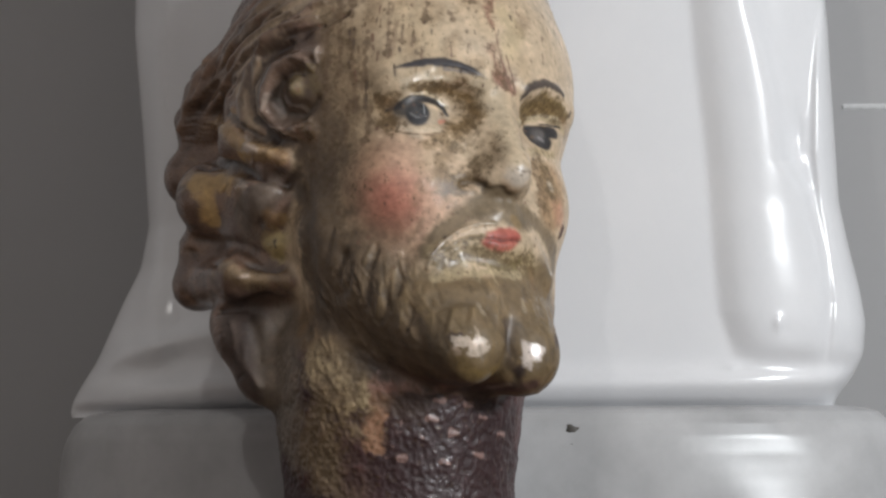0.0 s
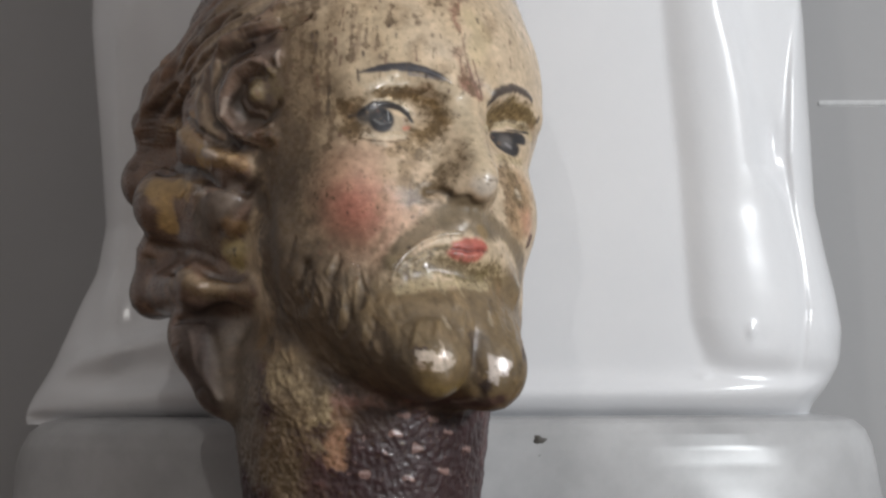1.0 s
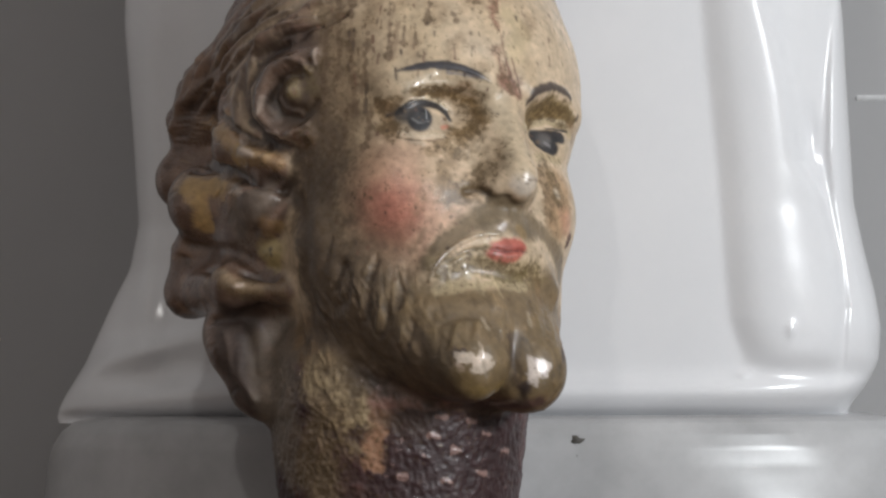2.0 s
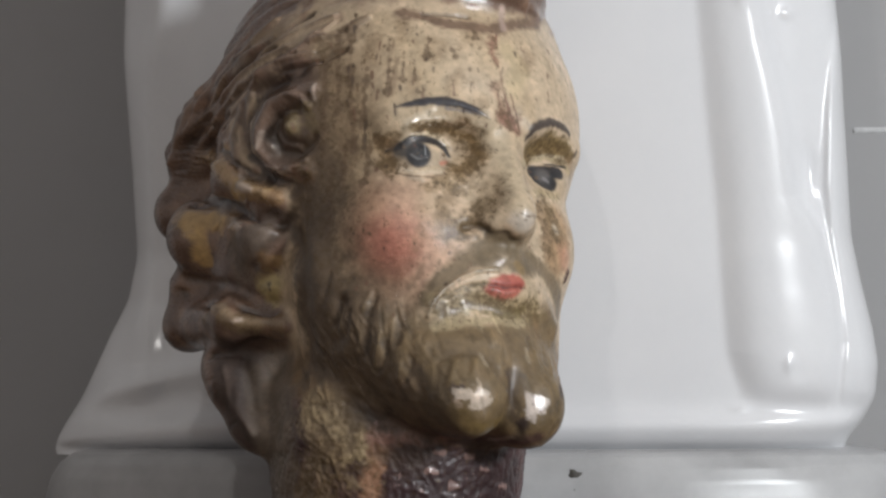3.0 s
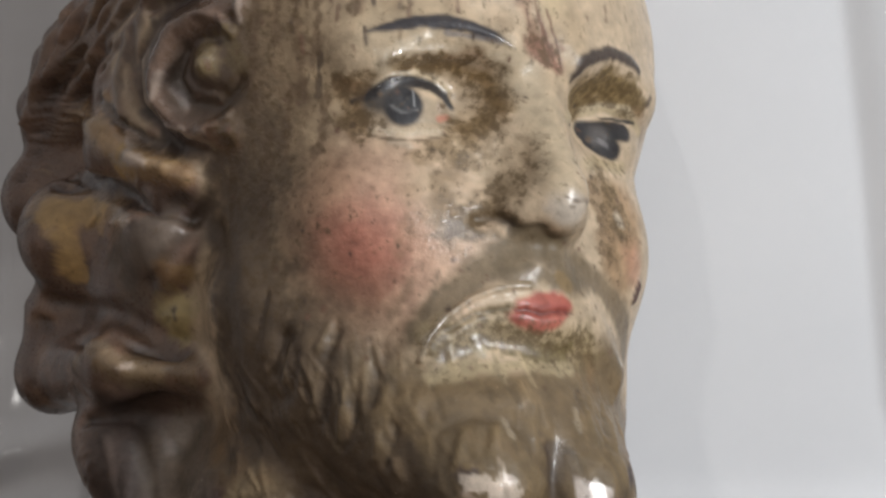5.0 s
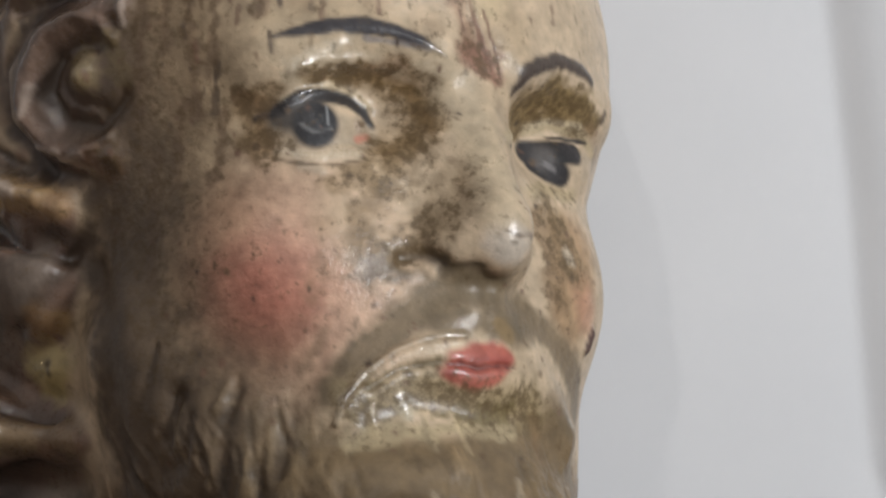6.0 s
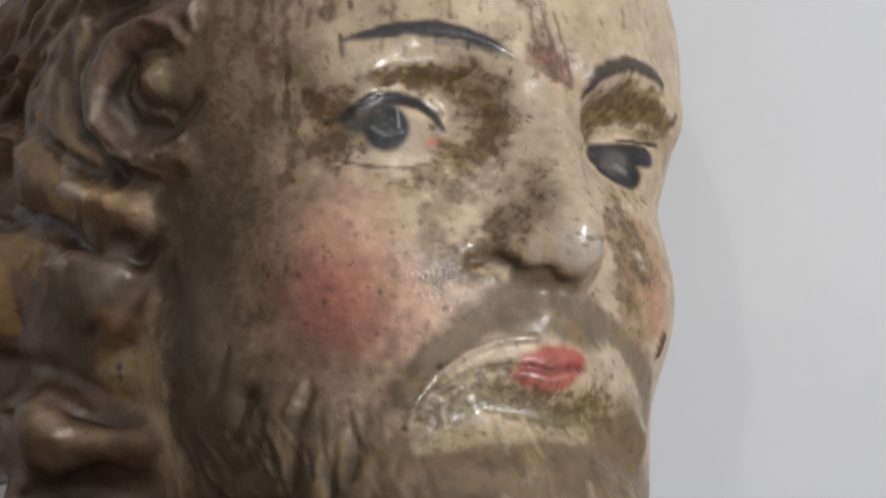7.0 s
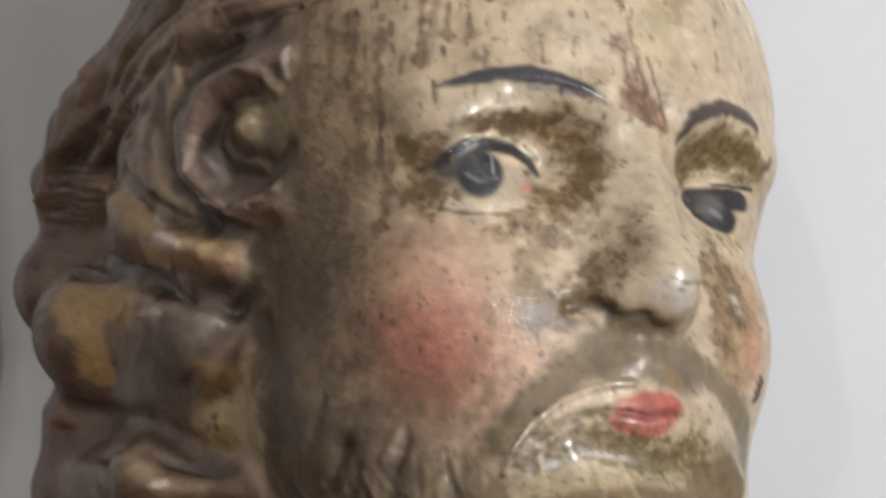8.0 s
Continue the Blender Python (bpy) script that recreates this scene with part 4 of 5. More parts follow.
    h.mark([(-181, 47), (-165, 26), (-154, 2)], 9.9, colour=(0.2, 0.13, 0.07), alpha=0.35, soft=1.0, rag=15.9, grime=1.0)
    h.mark([(-98, -30), (-63, -27)], 9.9, colour=(0.3, 0.22, 0.12), alpha=0.39, soft=1.0, rag=15.9, grime=0.75)
    h.mark([(-154, 104), (-128, 111), (-96, 115), (-68, 115), (-41, 111), (-13, 100), (11, 83)], 8.3, colour=(0.035, 0.033, 0.04), alpha=1, soft=0.5, taper=0.88, lift=2, gloss=0.5, rag=2.0)
    h.mark([(-65, 101), (-29, 97), (-5, 91)], 2.4, colour=(0.2, 0.21, 0.25), alpha=0.6, soft=0.9, gloss=1.0, rag=2.4)
    h.mark([(81, 35), (109, 42), (141, 26)], 21.8, colour=(0.28, 0.21, 0.1), alpha=0.66, soft=0.6, rag=15.9, grime=0.69)
    h.mark([(69, 5), (109, 16), (137, 10), (150, -12)], 6.0, colour=(0.52, 0.45, 0.3), alpha=0.9, soft=0.6, lift=3, rag=2.4)
    h.mark([(80, -41), (104, -45), (128, -53)], 9.9, colour=(0.44, 0.37, 0.23), alpha=0.8, soft=0.8, rag=5.6, grime=0.4)
    h.mark([(85, -10), (108, -9), (133, -12)], 12.3, colour=(0.022, 0.02, 0.022), alpha=1, soft=0.3)
    h.mark([(94, -19), (108, -27), (121, -32)], 11.9, colour=(0.022, 0.02, 0.022), alpha=1, soft=0.3, gloss=0.0)
    h.mark([(102, -15)], 12.3, colour=(0.1, 0.095, 0.093), alpha=0.75, soft=0.9)
    # far iris highlight, painted
    h.mark([(106, -22), (113, -27)], 2.4, colour=(0.2, 0.2, 0.21), alpha=0.8, soft=0.7, rag=2.4)
    h.mark([(122, -16)], 6.8, colour=(0.012, 0.012, 0.013), alpha=0.9, soft=0.5)
    h.mark([(74, -2), (109, 4), (142, -3)], 2.4, colour=(0.03, 0.026, 0.026), alpha=1, soft=0.6)
    h.mark([(73, 45), (90, 70), (118, 79), (141, 68), (151, 57)], 8.7, colour=(0.075, 0.058, 0.048), alpha=1, soft=0.5, taper=0.5, lift=2, rag=3.2)
    h.mark([(148, 10), (155, -26), (153, -66)], 4.8, colour=(0.3, 0.2, 0.13), alpha=0.39, soft=1.0, rag=5.6, grime=0.62)
    h.mark([(19, 135), (46, 91), (59, 63)], 13.9, colour=(0.34, 0.22, 0.15), alpha=0.2, soft=1.0, rag=19.9, grime=0.94)
    h.mark([(34, 87), (56, 83)], 9.1, colour=(0.24, 0.12, 0.08), alpha=0.27, soft=1.0, rag=15.9, grime=1.0)
    h.mark([(47, 127), (59, 91), (62, 63)], 1.6, colour=(0.16, 0.08, 0.05), alpha=0.85, soft=0.8, rag=2.0)
    # nose: flank shadow painted along with grime, dark nostril, ridge highlight
    h.mark([(25, -32), (8, -71), (-24, -95), (-48, -114)], 18.9, colour=(0.19, 0.14, 0.075), alpha=0.51, soft=1.4, rag=19.9, grime=0.88)
    h.mark([(25, -16), (32, -44)], 6.0, colour=(0.15, 0.1, 0.055), alpha=0.5, soft=1.3, rag=10.3)
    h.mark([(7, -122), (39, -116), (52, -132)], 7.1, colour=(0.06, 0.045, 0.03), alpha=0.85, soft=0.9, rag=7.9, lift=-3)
    h.mark([(8, 68), (33, 24), (56, -32), (66, -64)], 22.8, colour=(0.49, 0.42, 0.3), alpha=0.8, soft=0.9, rag=6.4)
    h.mark([(77, -100)], 19.9, colour=(0.56, 0.52, 0.45), alpha=0.85, soft=0.6, rag=4.0, gloss=0.6)
    h.mark([(67, -85), (79, -88), (92, -88)], 2.0, colour=(0.12, 0.08, 0.06), alpha=0.7, soft=0.8, rag=3.2)
    h.mark([(112, -69), (123, -105), (138, -133)], 17.9, colour=(0.3, 0.22, 0.12), alpha=0.55, soft=0.9, rag=15.9, grime=0.81)
    h.mark([(125, -107), (129, -117)], 5.2, colour=(0.58, 0.53, 0.42), alpha=0.7, soft=0.8, rag=4.0, gloss=0.8)
    h.mark([(54, -137), (2, -147), (-34, -169), (-75, -205), (-99, -237)], 20.1, colour=(0.175, 0.14, 0.088), alpha=0.9, soft=0.6, rag=5.1)
    h.mark([(25, -135), (57, -157), (82, -171)], 21.9, colour=(0.175, 0.138, 0.085), alpha=0.85, soft=0.8, rag=7.3)
    h.mark([(2, -166), (31, -168), (57, -172), (82, -181)], 15.5, colour=(0.175, 0.138, 0.085), alpha=0.9, soft=0.8, rag=5.8)
    h.mark([(79, -163), (108, -189), (129, -222), (132, -259)], 16.4, colour=(0.18, 0.14, 0.085), alpha=0.85, soft=0.7, rag=5.1)
    h.mark([(-72, -245), (-28, -235), (1, -242), (52, -250), (85, -255)], 21.9, colour=(0.29, 0.24, 0.125), alpha=0.66, soft=0.8, rag=14.6, grime=1.0)
    h.mark([(-87, -288), (-43, -276), (23, -272), (66, -278)], 11.0, colour=(0.43, 0.37, 0.235), alpha=0.8, soft=0.9, rag=11.0, grime=0.35)
    h.mark([(-80, -321), (-29, -304), (22, -308), (66, -320)], 15.5, colour=(0.16, 0.118, 0.065), alpha=0.85, soft=0.7, rag=7.3)
    h.mark([(2, -207), (-35, -213), (-65, -231)], 4.7, colour=(0.13, 0.1, 0.045), alpha=0.85, soft=0.9, rag=5.1, lift=-3)
    h.mark([(-7, -262), (37, -257), (70, -258)], 8.2, colour=(0.15, 0.12, 0.045), alpha=0.75, soft=0.9, rag=13.1)
    h.mark([(-35, -245), (-28, -257)], 6.6, colour=(0.56, 0.52, 0.4), alpha=0.8, soft=0.8, rag=5.8, gloss=1.0, lift=2)
    h.mark([(-79, -256), (-61, -252)], 7.3, colour=(0.17, 0.13, 0.06), alpha=0.6, soft=0.9, rag=11.0)
    # glint along the moustache ridge, painted pale and raised
    h.mark([(26, -183), (-13, -187), (-42, -198), (-72, -218), (-91, -241), (-97, -266)], 2.7, colour=(0.38, 0.33, 0.25), alpha=0.8, soft=0.9, lift=6, gloss=1.0, rag=5.1)
    h.mark([(68, -183), (55, -170)], 5.1, colour=(0.3, 0.21, 0.09), alpha=0.5, soft=0.9, rag=8.8)
    h.mark([(16, -203), (38, -199), (60, -202), (68, -208)], 10.6, colour=(0.4, 0.1, 0.075), alpha=0.95, soft=0.6, rag=3.7, lift=1.5, taper=0.4, gloss=0.3)
    h.mark([(8, -218), (38, -226), (62, -222)], 11.0, colour=(0.42, 0.12, 0.09), alpha=0.95, soft=0.6, rag=4.4, lift=2, taper=0.5, gloss=0.3)
    h.mark([(13, -212), (38, -214), (65, -213)], 8.0, colour=(0.32, 0.075, 0.058), alpha=0.9, soft=0.7, rag=2.2)
    h.mark([(5, -210), (22, -211), (38, -216), (56, -214), (73, -216)], 3.1, colour=(0.12, 0.032, 0.027), alpha=0.8, soft=0.8, lift=-4, rag=3.7, taper=0.7)
    h.mark([(-75, -165), (-95, -215)], 3.7, colour=(0.1, 0.075, 0.045), alpha=0.6, soft=1.0, rag=3.7)
    h.mark([(-109, -177), (-130, -215)], 5.5, colour=(0.13, 0.095, 0.055), alpha=0.5, soft=1.2, rag=5.1)
    h.mark([(88, -266), (95, -302)], 7.3, colour=(0.2, 0.13, 0.06), alpha=0.6, soft=0.9, rag=7.3)
    h.mark([(123, -255), (127, -273)], 4.7, colour=(0.45, 0.4, 0.28), alpha=0.6, soft=0.9, rag=4.4, gloss=0.8)
    # darkening of the cheek side towards the hair, shade put into the paint
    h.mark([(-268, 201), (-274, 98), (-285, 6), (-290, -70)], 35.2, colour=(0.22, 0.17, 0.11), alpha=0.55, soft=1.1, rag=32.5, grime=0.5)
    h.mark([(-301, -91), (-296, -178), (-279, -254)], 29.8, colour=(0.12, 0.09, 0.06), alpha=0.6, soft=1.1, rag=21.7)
    # curls again: shade painted into the grooves, light onto the crests
    h.mark([(-355, 61)], 78.6, colour=(0.1, 0.072, 0.055), alpha=0.9, soft=0.4, rag=16.3, gloss=0.5)
    h.mark([(-334, 170), (-388, 153), (-423, 109), (-441, 55), (-435, 14)], 11.9, colour=(0.15, 0.105, 0.08), alpha=0.7, soft=0.9, rag=7.6, lift=6, gloss=0.7)
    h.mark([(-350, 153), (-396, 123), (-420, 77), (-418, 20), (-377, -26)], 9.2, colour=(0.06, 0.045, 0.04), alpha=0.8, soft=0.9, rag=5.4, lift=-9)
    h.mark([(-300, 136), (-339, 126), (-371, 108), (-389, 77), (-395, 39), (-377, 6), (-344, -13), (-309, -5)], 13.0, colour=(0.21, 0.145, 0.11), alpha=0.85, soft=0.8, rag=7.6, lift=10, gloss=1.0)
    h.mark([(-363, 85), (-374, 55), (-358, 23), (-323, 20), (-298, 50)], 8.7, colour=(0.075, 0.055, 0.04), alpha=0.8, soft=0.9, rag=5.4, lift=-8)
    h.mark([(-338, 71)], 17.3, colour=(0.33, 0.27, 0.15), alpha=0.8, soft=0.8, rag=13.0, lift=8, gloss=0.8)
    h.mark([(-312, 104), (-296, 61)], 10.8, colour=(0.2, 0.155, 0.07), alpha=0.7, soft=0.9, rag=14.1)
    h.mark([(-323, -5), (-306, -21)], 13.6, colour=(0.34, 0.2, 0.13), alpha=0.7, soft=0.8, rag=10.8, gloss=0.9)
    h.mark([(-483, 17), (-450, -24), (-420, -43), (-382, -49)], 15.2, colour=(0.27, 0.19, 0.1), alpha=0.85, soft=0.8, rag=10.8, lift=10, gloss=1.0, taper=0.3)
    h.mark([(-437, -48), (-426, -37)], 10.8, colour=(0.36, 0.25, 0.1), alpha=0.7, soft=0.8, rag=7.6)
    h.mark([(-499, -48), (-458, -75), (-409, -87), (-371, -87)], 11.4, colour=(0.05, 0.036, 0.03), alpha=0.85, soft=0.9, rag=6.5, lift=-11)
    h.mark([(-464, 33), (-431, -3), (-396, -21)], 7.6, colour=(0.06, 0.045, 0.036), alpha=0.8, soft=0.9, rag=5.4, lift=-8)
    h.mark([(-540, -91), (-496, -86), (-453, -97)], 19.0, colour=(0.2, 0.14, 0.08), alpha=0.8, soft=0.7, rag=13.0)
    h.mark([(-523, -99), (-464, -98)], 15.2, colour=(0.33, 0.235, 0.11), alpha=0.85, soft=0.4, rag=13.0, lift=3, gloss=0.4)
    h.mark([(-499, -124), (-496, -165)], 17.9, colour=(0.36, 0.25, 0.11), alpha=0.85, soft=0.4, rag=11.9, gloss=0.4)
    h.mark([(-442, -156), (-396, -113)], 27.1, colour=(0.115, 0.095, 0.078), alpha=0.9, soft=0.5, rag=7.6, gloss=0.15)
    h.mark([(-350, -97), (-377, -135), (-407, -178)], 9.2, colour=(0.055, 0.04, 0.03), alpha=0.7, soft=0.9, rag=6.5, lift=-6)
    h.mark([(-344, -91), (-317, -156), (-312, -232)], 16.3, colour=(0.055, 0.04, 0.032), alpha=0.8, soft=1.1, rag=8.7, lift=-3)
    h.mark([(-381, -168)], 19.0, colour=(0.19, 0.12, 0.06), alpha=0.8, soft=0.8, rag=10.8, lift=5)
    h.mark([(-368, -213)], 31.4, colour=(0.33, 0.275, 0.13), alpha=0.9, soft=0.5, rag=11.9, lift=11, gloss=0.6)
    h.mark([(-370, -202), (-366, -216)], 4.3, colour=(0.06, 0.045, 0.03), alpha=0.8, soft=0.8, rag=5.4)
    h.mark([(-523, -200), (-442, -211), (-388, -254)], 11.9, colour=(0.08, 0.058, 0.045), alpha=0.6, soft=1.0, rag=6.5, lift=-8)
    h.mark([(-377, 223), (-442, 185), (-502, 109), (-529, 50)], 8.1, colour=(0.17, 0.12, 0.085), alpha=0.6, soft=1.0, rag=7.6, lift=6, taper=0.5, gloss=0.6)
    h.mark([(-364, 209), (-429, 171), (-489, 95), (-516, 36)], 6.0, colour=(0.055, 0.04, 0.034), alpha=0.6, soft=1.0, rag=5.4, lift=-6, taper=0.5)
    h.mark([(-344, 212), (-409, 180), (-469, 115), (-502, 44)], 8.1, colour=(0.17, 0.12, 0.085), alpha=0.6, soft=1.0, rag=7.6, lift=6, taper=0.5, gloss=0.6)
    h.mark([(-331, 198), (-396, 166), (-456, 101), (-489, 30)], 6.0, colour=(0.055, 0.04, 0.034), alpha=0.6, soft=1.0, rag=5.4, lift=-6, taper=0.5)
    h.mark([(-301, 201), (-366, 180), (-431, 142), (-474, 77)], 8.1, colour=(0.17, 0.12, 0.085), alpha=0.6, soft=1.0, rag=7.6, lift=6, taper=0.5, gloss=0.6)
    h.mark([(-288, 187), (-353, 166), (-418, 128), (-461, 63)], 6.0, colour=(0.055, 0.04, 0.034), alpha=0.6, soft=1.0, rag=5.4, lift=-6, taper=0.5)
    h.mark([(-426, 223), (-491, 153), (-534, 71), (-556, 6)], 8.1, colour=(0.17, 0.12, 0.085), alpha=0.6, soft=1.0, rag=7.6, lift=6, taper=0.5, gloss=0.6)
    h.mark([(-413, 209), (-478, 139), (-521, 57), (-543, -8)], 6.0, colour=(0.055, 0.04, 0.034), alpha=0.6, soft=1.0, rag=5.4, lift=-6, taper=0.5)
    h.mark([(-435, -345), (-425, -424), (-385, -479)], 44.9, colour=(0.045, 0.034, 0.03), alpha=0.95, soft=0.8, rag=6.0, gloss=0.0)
    h.mark([(-460, -355), (-445, -424), (-410, -474)], 6.0, colour=(0.09, 0.07, 0.06), alpha=0.5, soft=1.0, lift=3)
    h.mark([(-475, -250), (-425, -275), (-355, -280)], 15.0, colour=(0.19, 0.145, 0.085), alpha=0.6, soft=0.9, rag=14.0, lift=6, gloss=0.7)
    h.mark([(-365, -345), (-360, -464), (-365, -574)], 21.9, colour=(0.19, 0.165, 0.135), alpha=0.85, soft=0.9, rag=8.0)
    h.mark([(-295, -444), (-235, -484), (-215, -524)], 44.9, colour=(0.37, 0.3, 0.185), alpha=0.9, soft=0.6, rag=25.9, grime=0.3)
    h.mark([(-275, -554), (-295, -604)], 44.9, colour=(0.2, 0.15, 0.09), alpha=0.8, soft=0.8, rag=25.9, grime=0.6)
    h.mark([(-295, -474), (-255, -504)], 20.0, colour=(0.12, 0.08, 0.05), alpha=0.6, soft=1.0, rag=25.9)
    h.mark([(-190, -474), (-126, -469), (-86, -479)], 21.9, colour=(0.42, 0.24, 0.2), alpha=0.85, soft=0.6, rag=18.0, grime=0.3)
    h.mark([(-185, -514), (-195, -554)], 20.0, colour=(0.3, 0.16, 0.1), alpha=0.7, soft=0.7, rag=20.0)
    h.mark([(-136, -554), (-56, -554), (34, -554)], 59.9, colour=(0.03, 0.015, 0.017), alpha=0.9, soft=0.6, rag=20.0)
    h.mark([(-215, -534), (-156, -564)], 15.0, colour=(0.05, 0.025, 0.025), alpha=0.8, soft=0.6, rag=21.9)
    # temple-to-jaw shade painted in, over some grime
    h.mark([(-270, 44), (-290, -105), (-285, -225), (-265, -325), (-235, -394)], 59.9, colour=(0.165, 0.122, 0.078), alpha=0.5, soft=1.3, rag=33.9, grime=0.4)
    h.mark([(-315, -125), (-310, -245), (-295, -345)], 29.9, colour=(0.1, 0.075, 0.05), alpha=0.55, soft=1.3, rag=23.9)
    h.mark([(-253, -240), (-259, -280), (-251, -305)], 10.0, colour=(0.05, 0.036, 0.026), alpha=0.75, soft=1.1, rag=10.0, lift=-4)
    h.mark([(-215, -265), (-225, -345), (-205, -404)], 13.0, colour=(0.09, 0.066, 0.042), alpha=0.55, soft=1.2, rag=16.0, lift=-3)
    h.mark([(-166, -305), (-176, -384), (-136, -444)], 15.0, colour=(0.1, 0.074, 0.046), alpha=0.5, soft=1.2, rag=16.0, lift=-3)
    h.mark([(-126, -345), (-106, -424), (-56, -474)], 18.0, colour=(0.085, 0.062, 0.04), alpha=0.6, soft=1.2, rag=14.0, lift=-3)
    h.mark([(-86, -394), (-81, -345), (-36, -327), (14, -344), (41, -394)], 8.0, colour=(0.12, 0.09, 0.052), alpha=0.5, soft=1.2, rag=10.0, lift=-3)
    # beard glints, painted pale and slightly raised
    h.mark([(-6, -333), (4, -352)], 3.5, colour=(0.36, 0.31, 0.22), alpha=0.7, soft=0.9, rag=5.0, lift=2, gloss=1.0)
    h.mark([(74, -325), (81, -346)], 3.5, colour=(0.36, 0.31, 0.22), alpha=0.7, soft=0.9, rag=5.0, lift=2, gloss=1.0)
    # chin cleft darkened again, painted shade
    h.mark([(49, -364), (56, -404), (62, -474)], 15.0, colour=(0.07, 0.052, 0.04), alpha=0.55, soft=1.3, rag=18.0, lift=-1.5)
    h.mark([(-56, -387), (-50, -404)], 7.0, colour=(0.05, 0.035, 0.03), alpha=0.8, soft=0.8, rag=8.0)
    h.mark([(71, -456)], 11.0, colour=(0.04, 0.028, 0.025), alpha=0.9, soft=0.5, rag=6.0)
    # chin reflections painted over once more
    h.mark([(-44, -404), (-6, -399), (6, -416), (-16, -424)], 10.0, colour=(0.6, 0.54, 0.46), alpha=0.8, soft=0.4, rag=14.0, gloss=1.0)
    h.mark([(79, -412), (99, -419), (89, -436)], 12.0, colour=(0.64, 0.6, 0.56), alpha=0.85, soft=0.4, rag=18.0, gloss=1.0)
    h.mark([(-116, -315), (-56, -305), (24, -310)], 18.0, colour=(0.2, 0.15, 0.085), alpha=0.6, soft=1.0, rag=14.0, lift=5)
    h.mark([(14, -482), (49, -476)], 5.0, colour=(0.3, 0.25, 0.2), alpha=0.7, soft=0.8, rag=6.0, gloss=1.0)
    h.mark([(-385, -365), (-375, -504), (-380, -584)], 29.9, colour=(0.17, 0.145, 0.115), alpha=0.75, soft=0.9, rag=8.0)
    h.mark([(-255, 234), (-260, 94)], 6.0, colour=(0.15, 0.1, 0.062), alpha=0.6, soft=1.1, rag=9.0, grime=0.6)
    h.mark([(-231, 254), (-236, 144), (-228, 35)], 5.0, colour=(0.15, 0.1, 0.062), alpha=0.6, soft=1.1, rag=9.0, grime=0.6)
    h.mark([(-206, 174), (-216, 64)], 4.5, colour=(0.15, 0.1, 0.062), alpha=0.6, soft=1.1, rag=9.0, grime=0.6)
    h.mark([(-166, 224), (-170, 124)], 3.5, colour=(0.15, 0.1, 0.062), alpha=0.6, soft=1.1, rag=9.0, grime=0.6)
    h.mark([(-201, 30), (-214, -35)], 4.5, colour=(0.15, 0.1, 0.062), alpha=0.6, soft=1.1, rag=9.0, grime=0.6)
    h.mark([(-243, 44), (-249, -35)], 5.0, colour=(0.15, 0.1, 0.062), alpha=0.6, soft=1.1, rag=9.0, grime=0.6)
    h.mark([(-280, 174), (-285, 35)], 7.0, colour=(0.15, 0.1, 0.062), alpha=0.6, soft=1.1, rag=9.0, grime=0.6)
    h.mark([(-141, 204), (-144, 154)], 3.0, colour=(0.15, 0.1, 0.062), alpha=0.6, soft=1.1, rag=9.0, grime=0.6)
    h.mark([(-96, 224), (-104, 184)], 2.5, colour=(0.15, 0.1, 0.062), alpha=0.6, soft=1.1, rag=9.0, grime=0.6)
    h.mark([(-56, 209), (-50, 194)], 2.5, colour=(0.15, 0.1, 0.062), alpha=0.6, soft=1.1, rag=9.0, grime=0.6)
    h.mark([(-16, 234), (-24, 204)], 2.5, colour=(0.15, 0.1, 0.062), alpha=0.6, soft=1.1, rag=9.0, grime=0.6)
    h.mark([(-121, 174), (-123, 144)], 2.5, colour=(0.15, 0.1, 0.062), alpha=0.6, soft=1.1, rag=9.0, grime=0.6)
    h.mark([(-270, -5), (-275, -125)], 8.0, colour=(0.15, 0.1, 0.062), alpha=0.6, soft=1.1, rag=9.0, grime=0.6)
    h.mark([(-310, -5), (-307, -85)], 9.0, colour=(0.15, 0.1, 0.062), alpha=0.6, soft=1.1, rag=9.0, grime=0.6)
    # small highlights on the curls, dabbed on in pale paint
    h.mark([(-385, 59), (-390, 32)], 4.0, colour=(0.42, 0.36, 0.31), alpha=0.7, soft=0.8, rag=5.0, gloss=1.0, lift=3)
    h.mark([(-355, -10), (-335, -5)], 5.0, colour=(0.42, 0.36, 0.31), alpha=0.7, soft=0.8, rag=5.0, gloss=1.0, lift=3)
    h.mark([(-423, -35), (-400, -47)], 4.5, colour=(0.42, 0.36, 0.31), alpha=0.7, soft=0.8, rag=5.0, gloss=1.0, lift=3)
    h.mark([(-430, -5), (-420, -23)], 3.5, colour=(0.42, 0.36, 0.31), alpha=0.7, soft=0.8, rag=5.0, gloss=1.0, lift=3)
    h.mark([(-450, -108), (-430, -105)], 4.0, colour=(0.42, 0.36, 0.31), alpha=0.7, soft=0.8, rag=5.0, gloss=1.0, lift=3)
    h.mark([(-377, 3), (-355, -1)], 4.0, colour=(0.42, 0.36, 0.31), alpha=0.7, soft=0.8, rag=5.0, gloss=1.0, lift=3)
    h.mark([(-295, 144), (-299, 119)], 4.0, colour=(0.42, 0.36, 0.31), alpha=0.7, soft=0.8, rag=5.0, gloss=1.0, lift=3)
    h.mark([(-443, -273), (-425, -271)], 4.0, colour=(0.42, 0.36, 0.31), alpha=0.7, soft=0.8, rag=5.0, gloss=1.0, lift=3)
    h.mark([(-295, 234), (-375, 174), (-435, 104)], 9.0, colour=(0.2, 0.135, 0.1), alpha=0.5, soft=1.1, rag=12.0, lift=5, taper=0.5, gloss=0.6)
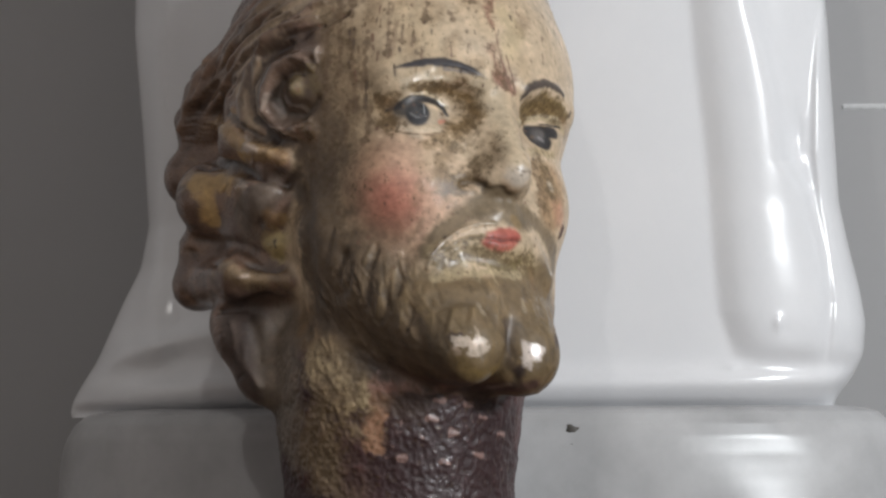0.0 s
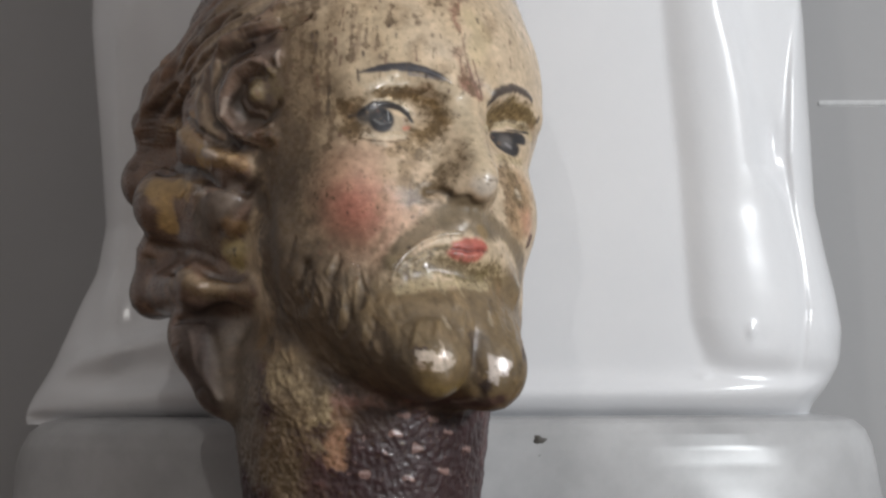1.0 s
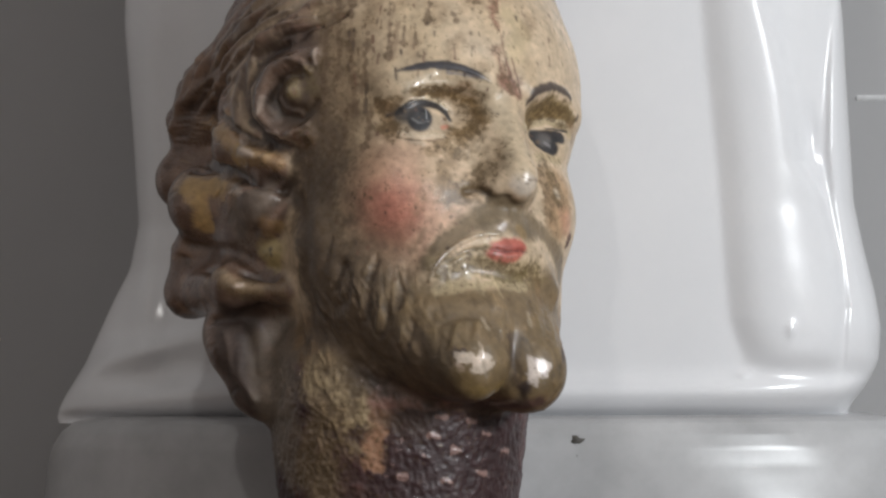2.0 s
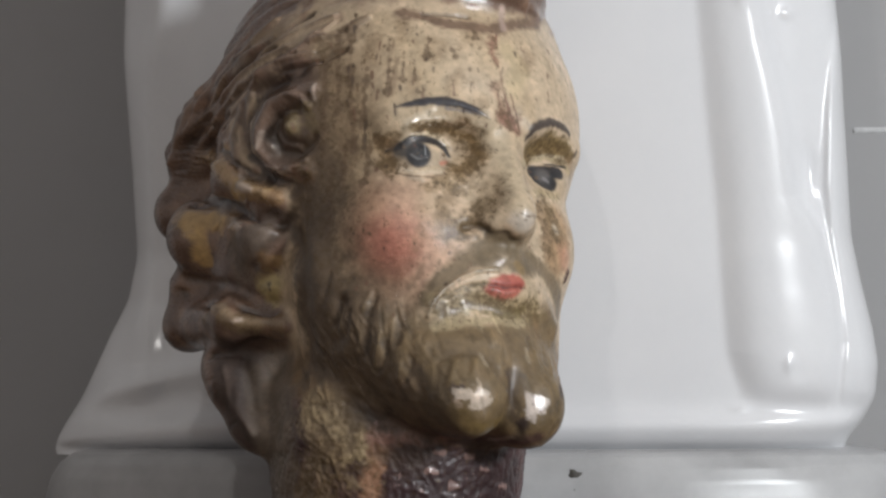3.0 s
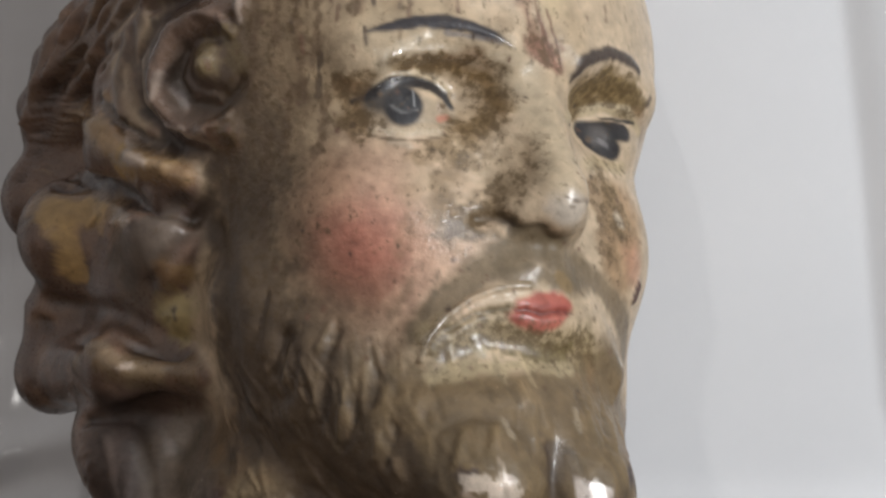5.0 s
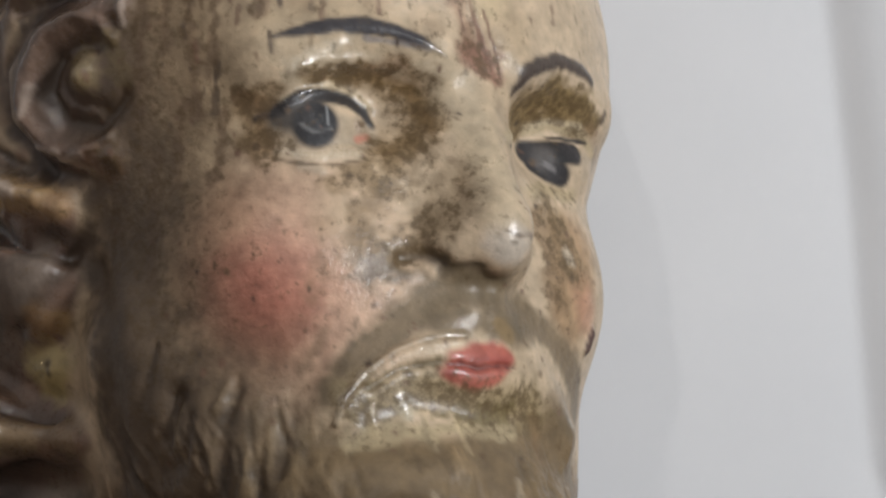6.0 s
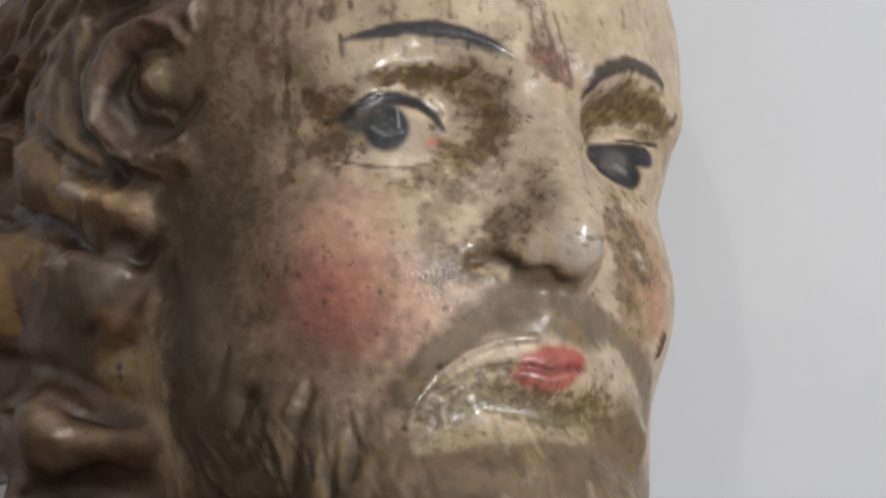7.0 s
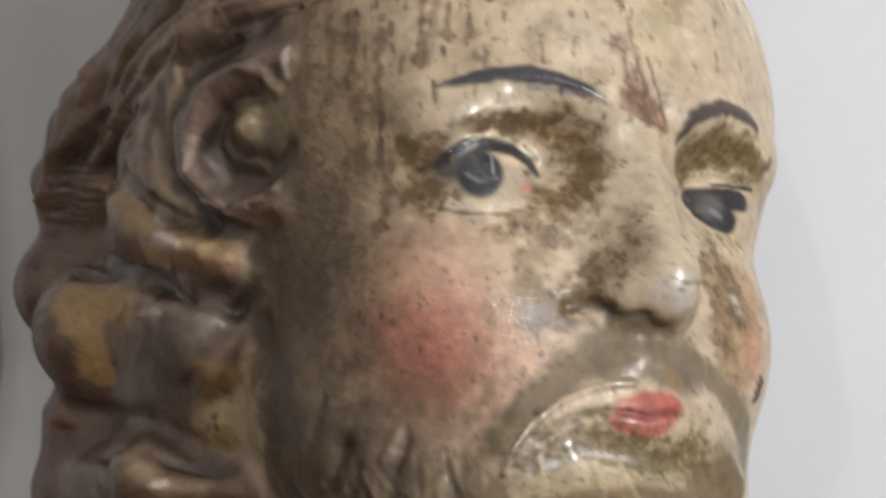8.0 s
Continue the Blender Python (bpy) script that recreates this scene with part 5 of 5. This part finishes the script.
    h.mark([(-335, 204), (-405, 144), (-455, 74)], 9.0, colour=(0.2, 0.135, 0.1), alpha=0.5, soft=1.1, rag=12.0, lift=5, taper=0.5, gloss=0.6)
    h.mark([(-415, 234), (-475, 154), (-525, 54)], 9.0, colour=(0.2, 0.135, 0.1), alpha=0.5, soft=1.1, rag=12.0, lift=5, taper=0.5, gloss=0.6)
    h.mark([(-265, 254), (-315, 214), (-355, 184)], 9.0, colour=(0.2, 0.135, 0.1), alpha=0.5, soft=1.1, rag=12.0, lift=5, taper=0.5, gloss=0.6)
    # jaw side, temple edge and beard underside: shade painted in softly
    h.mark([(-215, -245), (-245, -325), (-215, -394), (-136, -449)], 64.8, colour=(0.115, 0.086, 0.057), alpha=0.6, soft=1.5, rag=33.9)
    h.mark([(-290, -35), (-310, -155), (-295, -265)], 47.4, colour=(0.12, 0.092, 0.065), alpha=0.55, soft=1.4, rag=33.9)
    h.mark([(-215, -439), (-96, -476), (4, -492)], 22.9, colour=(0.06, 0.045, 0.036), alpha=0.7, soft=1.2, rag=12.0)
    h.mark([(-250, -250), (-257, -290)], 4.5, colour=(0.24, 0.185, 0.11), alpha=0.5, soft=1.2, rag=8.0, lift=2.5, gloss=0.5)
    h.mark([(-238, -258), (-245, -298)], 5.5, colour=(0.06, 0.044, 0.03), alpha=0.6, soft=1.2, rag=8.0, lift=-3)
    h.mark([(-215, -280), (-223, -330)], 4.5, colour=(0.24, 0.185, 0.11), alpha=0.5, soft=1.2, rag=8.0, lift=2.5, gloss=0.5)
    h.mark([(-204, -288), (-211, -338)], 5.5, colour=(0.06, 0.044, 0.03), alpha=0.6, soft=1.2, rag=8.0, lift=-3)
    h.mark([(-184, -295), (-194, -355)], 4.5, colour=(0.24, 0.185, 0.11), alpha=0.5, soft=1.2, rag=8.0, lift=2.5, gloss=0.5)
    h.mark([(-172, -303), (-182, -362)], 5.5, colour=(0.06, 0.044, 0.03), alpha=0.6, soft=1.2, rag=8.0, lift=-3)
    h.mark([(-156, -265), (-166, -305)], 4.5, colour=(0.24, 0.185, 0.11), alpha=0.5, soft=1.2, rag=8.0, lift=2.5, gloss=0.5)
    h.mark([(-144, -273), (-154, -313)], 5.5, colour=(0.06, 0.044, 0.03), alpha=0.6, soft=1.2, rag=8.0, lift=-3)
    h.mark([(-201, -225), (-215, -250)], 4.5, colour=(0.24, 0.185, 0.11), alpha=0.5, soft=1.2, rag=8.0, lift=2.5, gloss=0.5)
    h.mark([(-189, -233), (-204, -258)], 5.5, colour=(0.06, 0.044, 0.03), alpha=0.6, soft=1.2, rag=8.0, lift=-3)
    h.mark([(-141, -330), (-151, -374)], 4.5, colour=(0.24, 0.185, 0.11), alpha=0.5, soft=1.2, rag=8.0, lift=2.5, gloss=0.5)
    h.mark([(-129, -338), (-139, -382)], 5.5, colour=(0.06, 0.044, 0.03), alpha=0.6, soft=1.2, rag=8.0, lift=-3)
    h.mark([(-156, -629), (-56, -634), (29, -629)], 64.8, colour=(0.032, 0.016, 0.018), alpha=0.85, soft=0.7, rag=23.9)
    h.mark([(-190, -539), (-205, -584)], 17.0, colour=(0.36, 0.21, 0.13), alpha=0.8, soft=0.6, rag=20.0)
    h.mark([(-310, -554), (-295, -644)], 34.9, colour=(0.22, 0.17, 0.11), alpha=0.8, soft=0.9, rag=23.9)
    h.mark([(-255, -554), (-235, -634)], 21.9, colour=(0.05, 0.025, 0.025), alpha=0.75, soft=0.7, rag=25.9)
    h.mark([(-86, -504), (-72, -507)], 4.5, colour=(0.3, 0.2, 0.18), alpha=0.75, soft=0.7, rag=9.0, lift=2)
    h.mark([(-34, -512), (-20, -515)], 4.5, colour=(0.3, 0.2, 0.18), alpha=0.75, soft=0.7, rag=9.0, lift=2)
    h.mark([(-6, -534), (8, -537)], 4.5, colour=(0.3, 0.2, 0.18), alpha=0.75, soft=0.7, rag=9.0, lift=2)
    h.mark([(-56, -564), (-42, -567)], 4.5, colour=(0.3, 0.2, 0.18), alpha=0.75, soft=0.7, rag=9.0, lift=2)
    h.mark([(-116, -574), (-102, -577)], 4.5, colour=(0.3, 0.2, 0.18), alpha=0.75, soft=0.7, rag=9.0, lift=2)
    h.mark([(24, -564), (38, -567)], 4.5, colour=(0.3, 0.2, 0.18), alpha=0.75, soft=0.7, rag=9.0, lift=2)
    h.mark([(-156, -609), (-142, -612)], 4.5, colour=(0.3, 0.2, 0.18), alpha=0.75, soft=0.7, rag=9.0, lift=2)
    h.mark([(-76, -619), (-62, -622)], 4.5, colour=(0.3, 0.2, 0.18), alpha=0.75, soft=0.7, rag=9.0, lift=2)
    h.mark([(-16, -604), (-2, -607)], 4.5, colour=(0.3, 0.2, 0.18), alpha=0.75, soft=0.7, rag=9.0, lift=2)
    h.mark([(-96, -539), (-82, -542)], 4.5, colour=(0.3, 0.2, 0.18), alpha=0.75, soft=0.7, rag=9.0, lift=2)
    # short dark ticks where the paint has lifted
    rnd = random.Random(5)
    bare = np.nonzero((hair < 0.05) & (neck < 0.05) & (p[:, 1] > 30) & (p[:, 2] > -170))[0]
    cheek = np.nonzero((hair < 0.05) & (neck < 0.05) & (p[:, 1] < 30) & (p[:, 1] > -330) & (p[:, 2] > -200))[0]
    # fine strokes of the beard and of the combed hair
    beard = np.nonzero((hair < 0.05) & (neck < 0.05) & (p[:, 1] < -285) & (p[:, 2] > -260) & (q[:, 2] > -120))[0]
    mane = np.nonzero((hair > 0.9) & (p[:, 1] > -420) & (q[:, 2] > -320))[0]
    for pool, count, way in ((beard, 170, (0.15, -1.0, 0.25)), (mane, 230, (0.0, -0.35, -1.0))):
        for _ in range(count):
            k = pool[rnd.randrange(len(pool))]
            d = np.array(way) + np.array([rnd.uniform(-0.3, 0.3) for _ in range(3)])
            d = d - h.n[k] * (d @ h.n[k])
            d = d / (np.linalg.norm(d) + 1e-6) * rnd.uniform(12, 30)
            light = rnd.random() < 0.5
            base = h.paint[k] * (1.45 if light else 0.55)
            h.lay_stroke([tuple(p[k] - d), tuple(p[k]), tuple(p[k] + d)], rnd.uniform(2.5, 5), colour=tuple(base), alpha=0.55, soft=1.0, rag=3, lift=1.4 if light else -1.4, taper=0.8)
    for pool, count in ((bare, 150), (cheek, 240)):
        for _ in range(count):
            a = p[pool[rnd.randrange(len(pool))]]
            b = a + np.array([rnd.uniform(-3, 3), -rnd.uniform(3, 20) * (pool is bare) - 1, 0])
            c = rnd.choice([(0.06, 0.04, 0.03), (0.13, 0.085, 0.045), (0.16, 0.09, 0.06)])
            h.lay_stroke([tuple(a), tuple(b)], rnd.uniform(1.2, 2.6), colour=c, alpha=rnd.uniform(0.5, 0.9), soft=0.8, rag=2.5)
    h.paint *= np.array([1.075, 0.99, 0.94], np.float32) * (1 + 0.14 * h.mid + 0.12 * h.fine)[:, None]
    h.paint *= (1 + 0.45 * hair)[:, None]
    v = h.p + h.n * h.lift[:, None]
    w = (v @ AXES) * UNIT
    W = np.stack([w[:, 0] + ROOT[0], -w[:, 2] + ROOT[1], w[:, 1] + ROOT[2]], -1)
    W[:, 2] -= W[: h.cols, 2].mean() * (W[:, 2] < 0.02)
    W[: h.cols, 2] = 0.0
    R, C = h.rows, h.cols
    i = np.arange(R * C).reshape(R, C)
    nxt = np.roll(i, -1, 1)
    F = np.stack([i[:-1], i[1:], nxt[1:], nxt[:-1]], -1).reshape(-1, 4)
    me = bpy.data.meshes.new("statue_bust")
    me.from_pydata(W.tolist(), [], F.tolist() + [i[0].tolist()])
    me.materials.append(PAINTED)
    me.polygons.foreach_set("use_smooth", [True] * len(me.polygons))
    one = np.ones((len(v), 1), np.float32)
    # paint holds the glints and shade of the strokes besides the true colours
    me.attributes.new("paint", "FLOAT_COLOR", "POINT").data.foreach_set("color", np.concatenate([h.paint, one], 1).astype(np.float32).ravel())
    me.attributes.new("coat", "FLOAT_COLOR", "POINT").data.foreach_set("color", np.concatenate([h.coat, one], 1).astype(np.float32).ravel())
    me.update()
    return tagged(new("statue_bust", me), "chipped painted wooden bearded bust with curly brown hair", "statue")


painted_head()
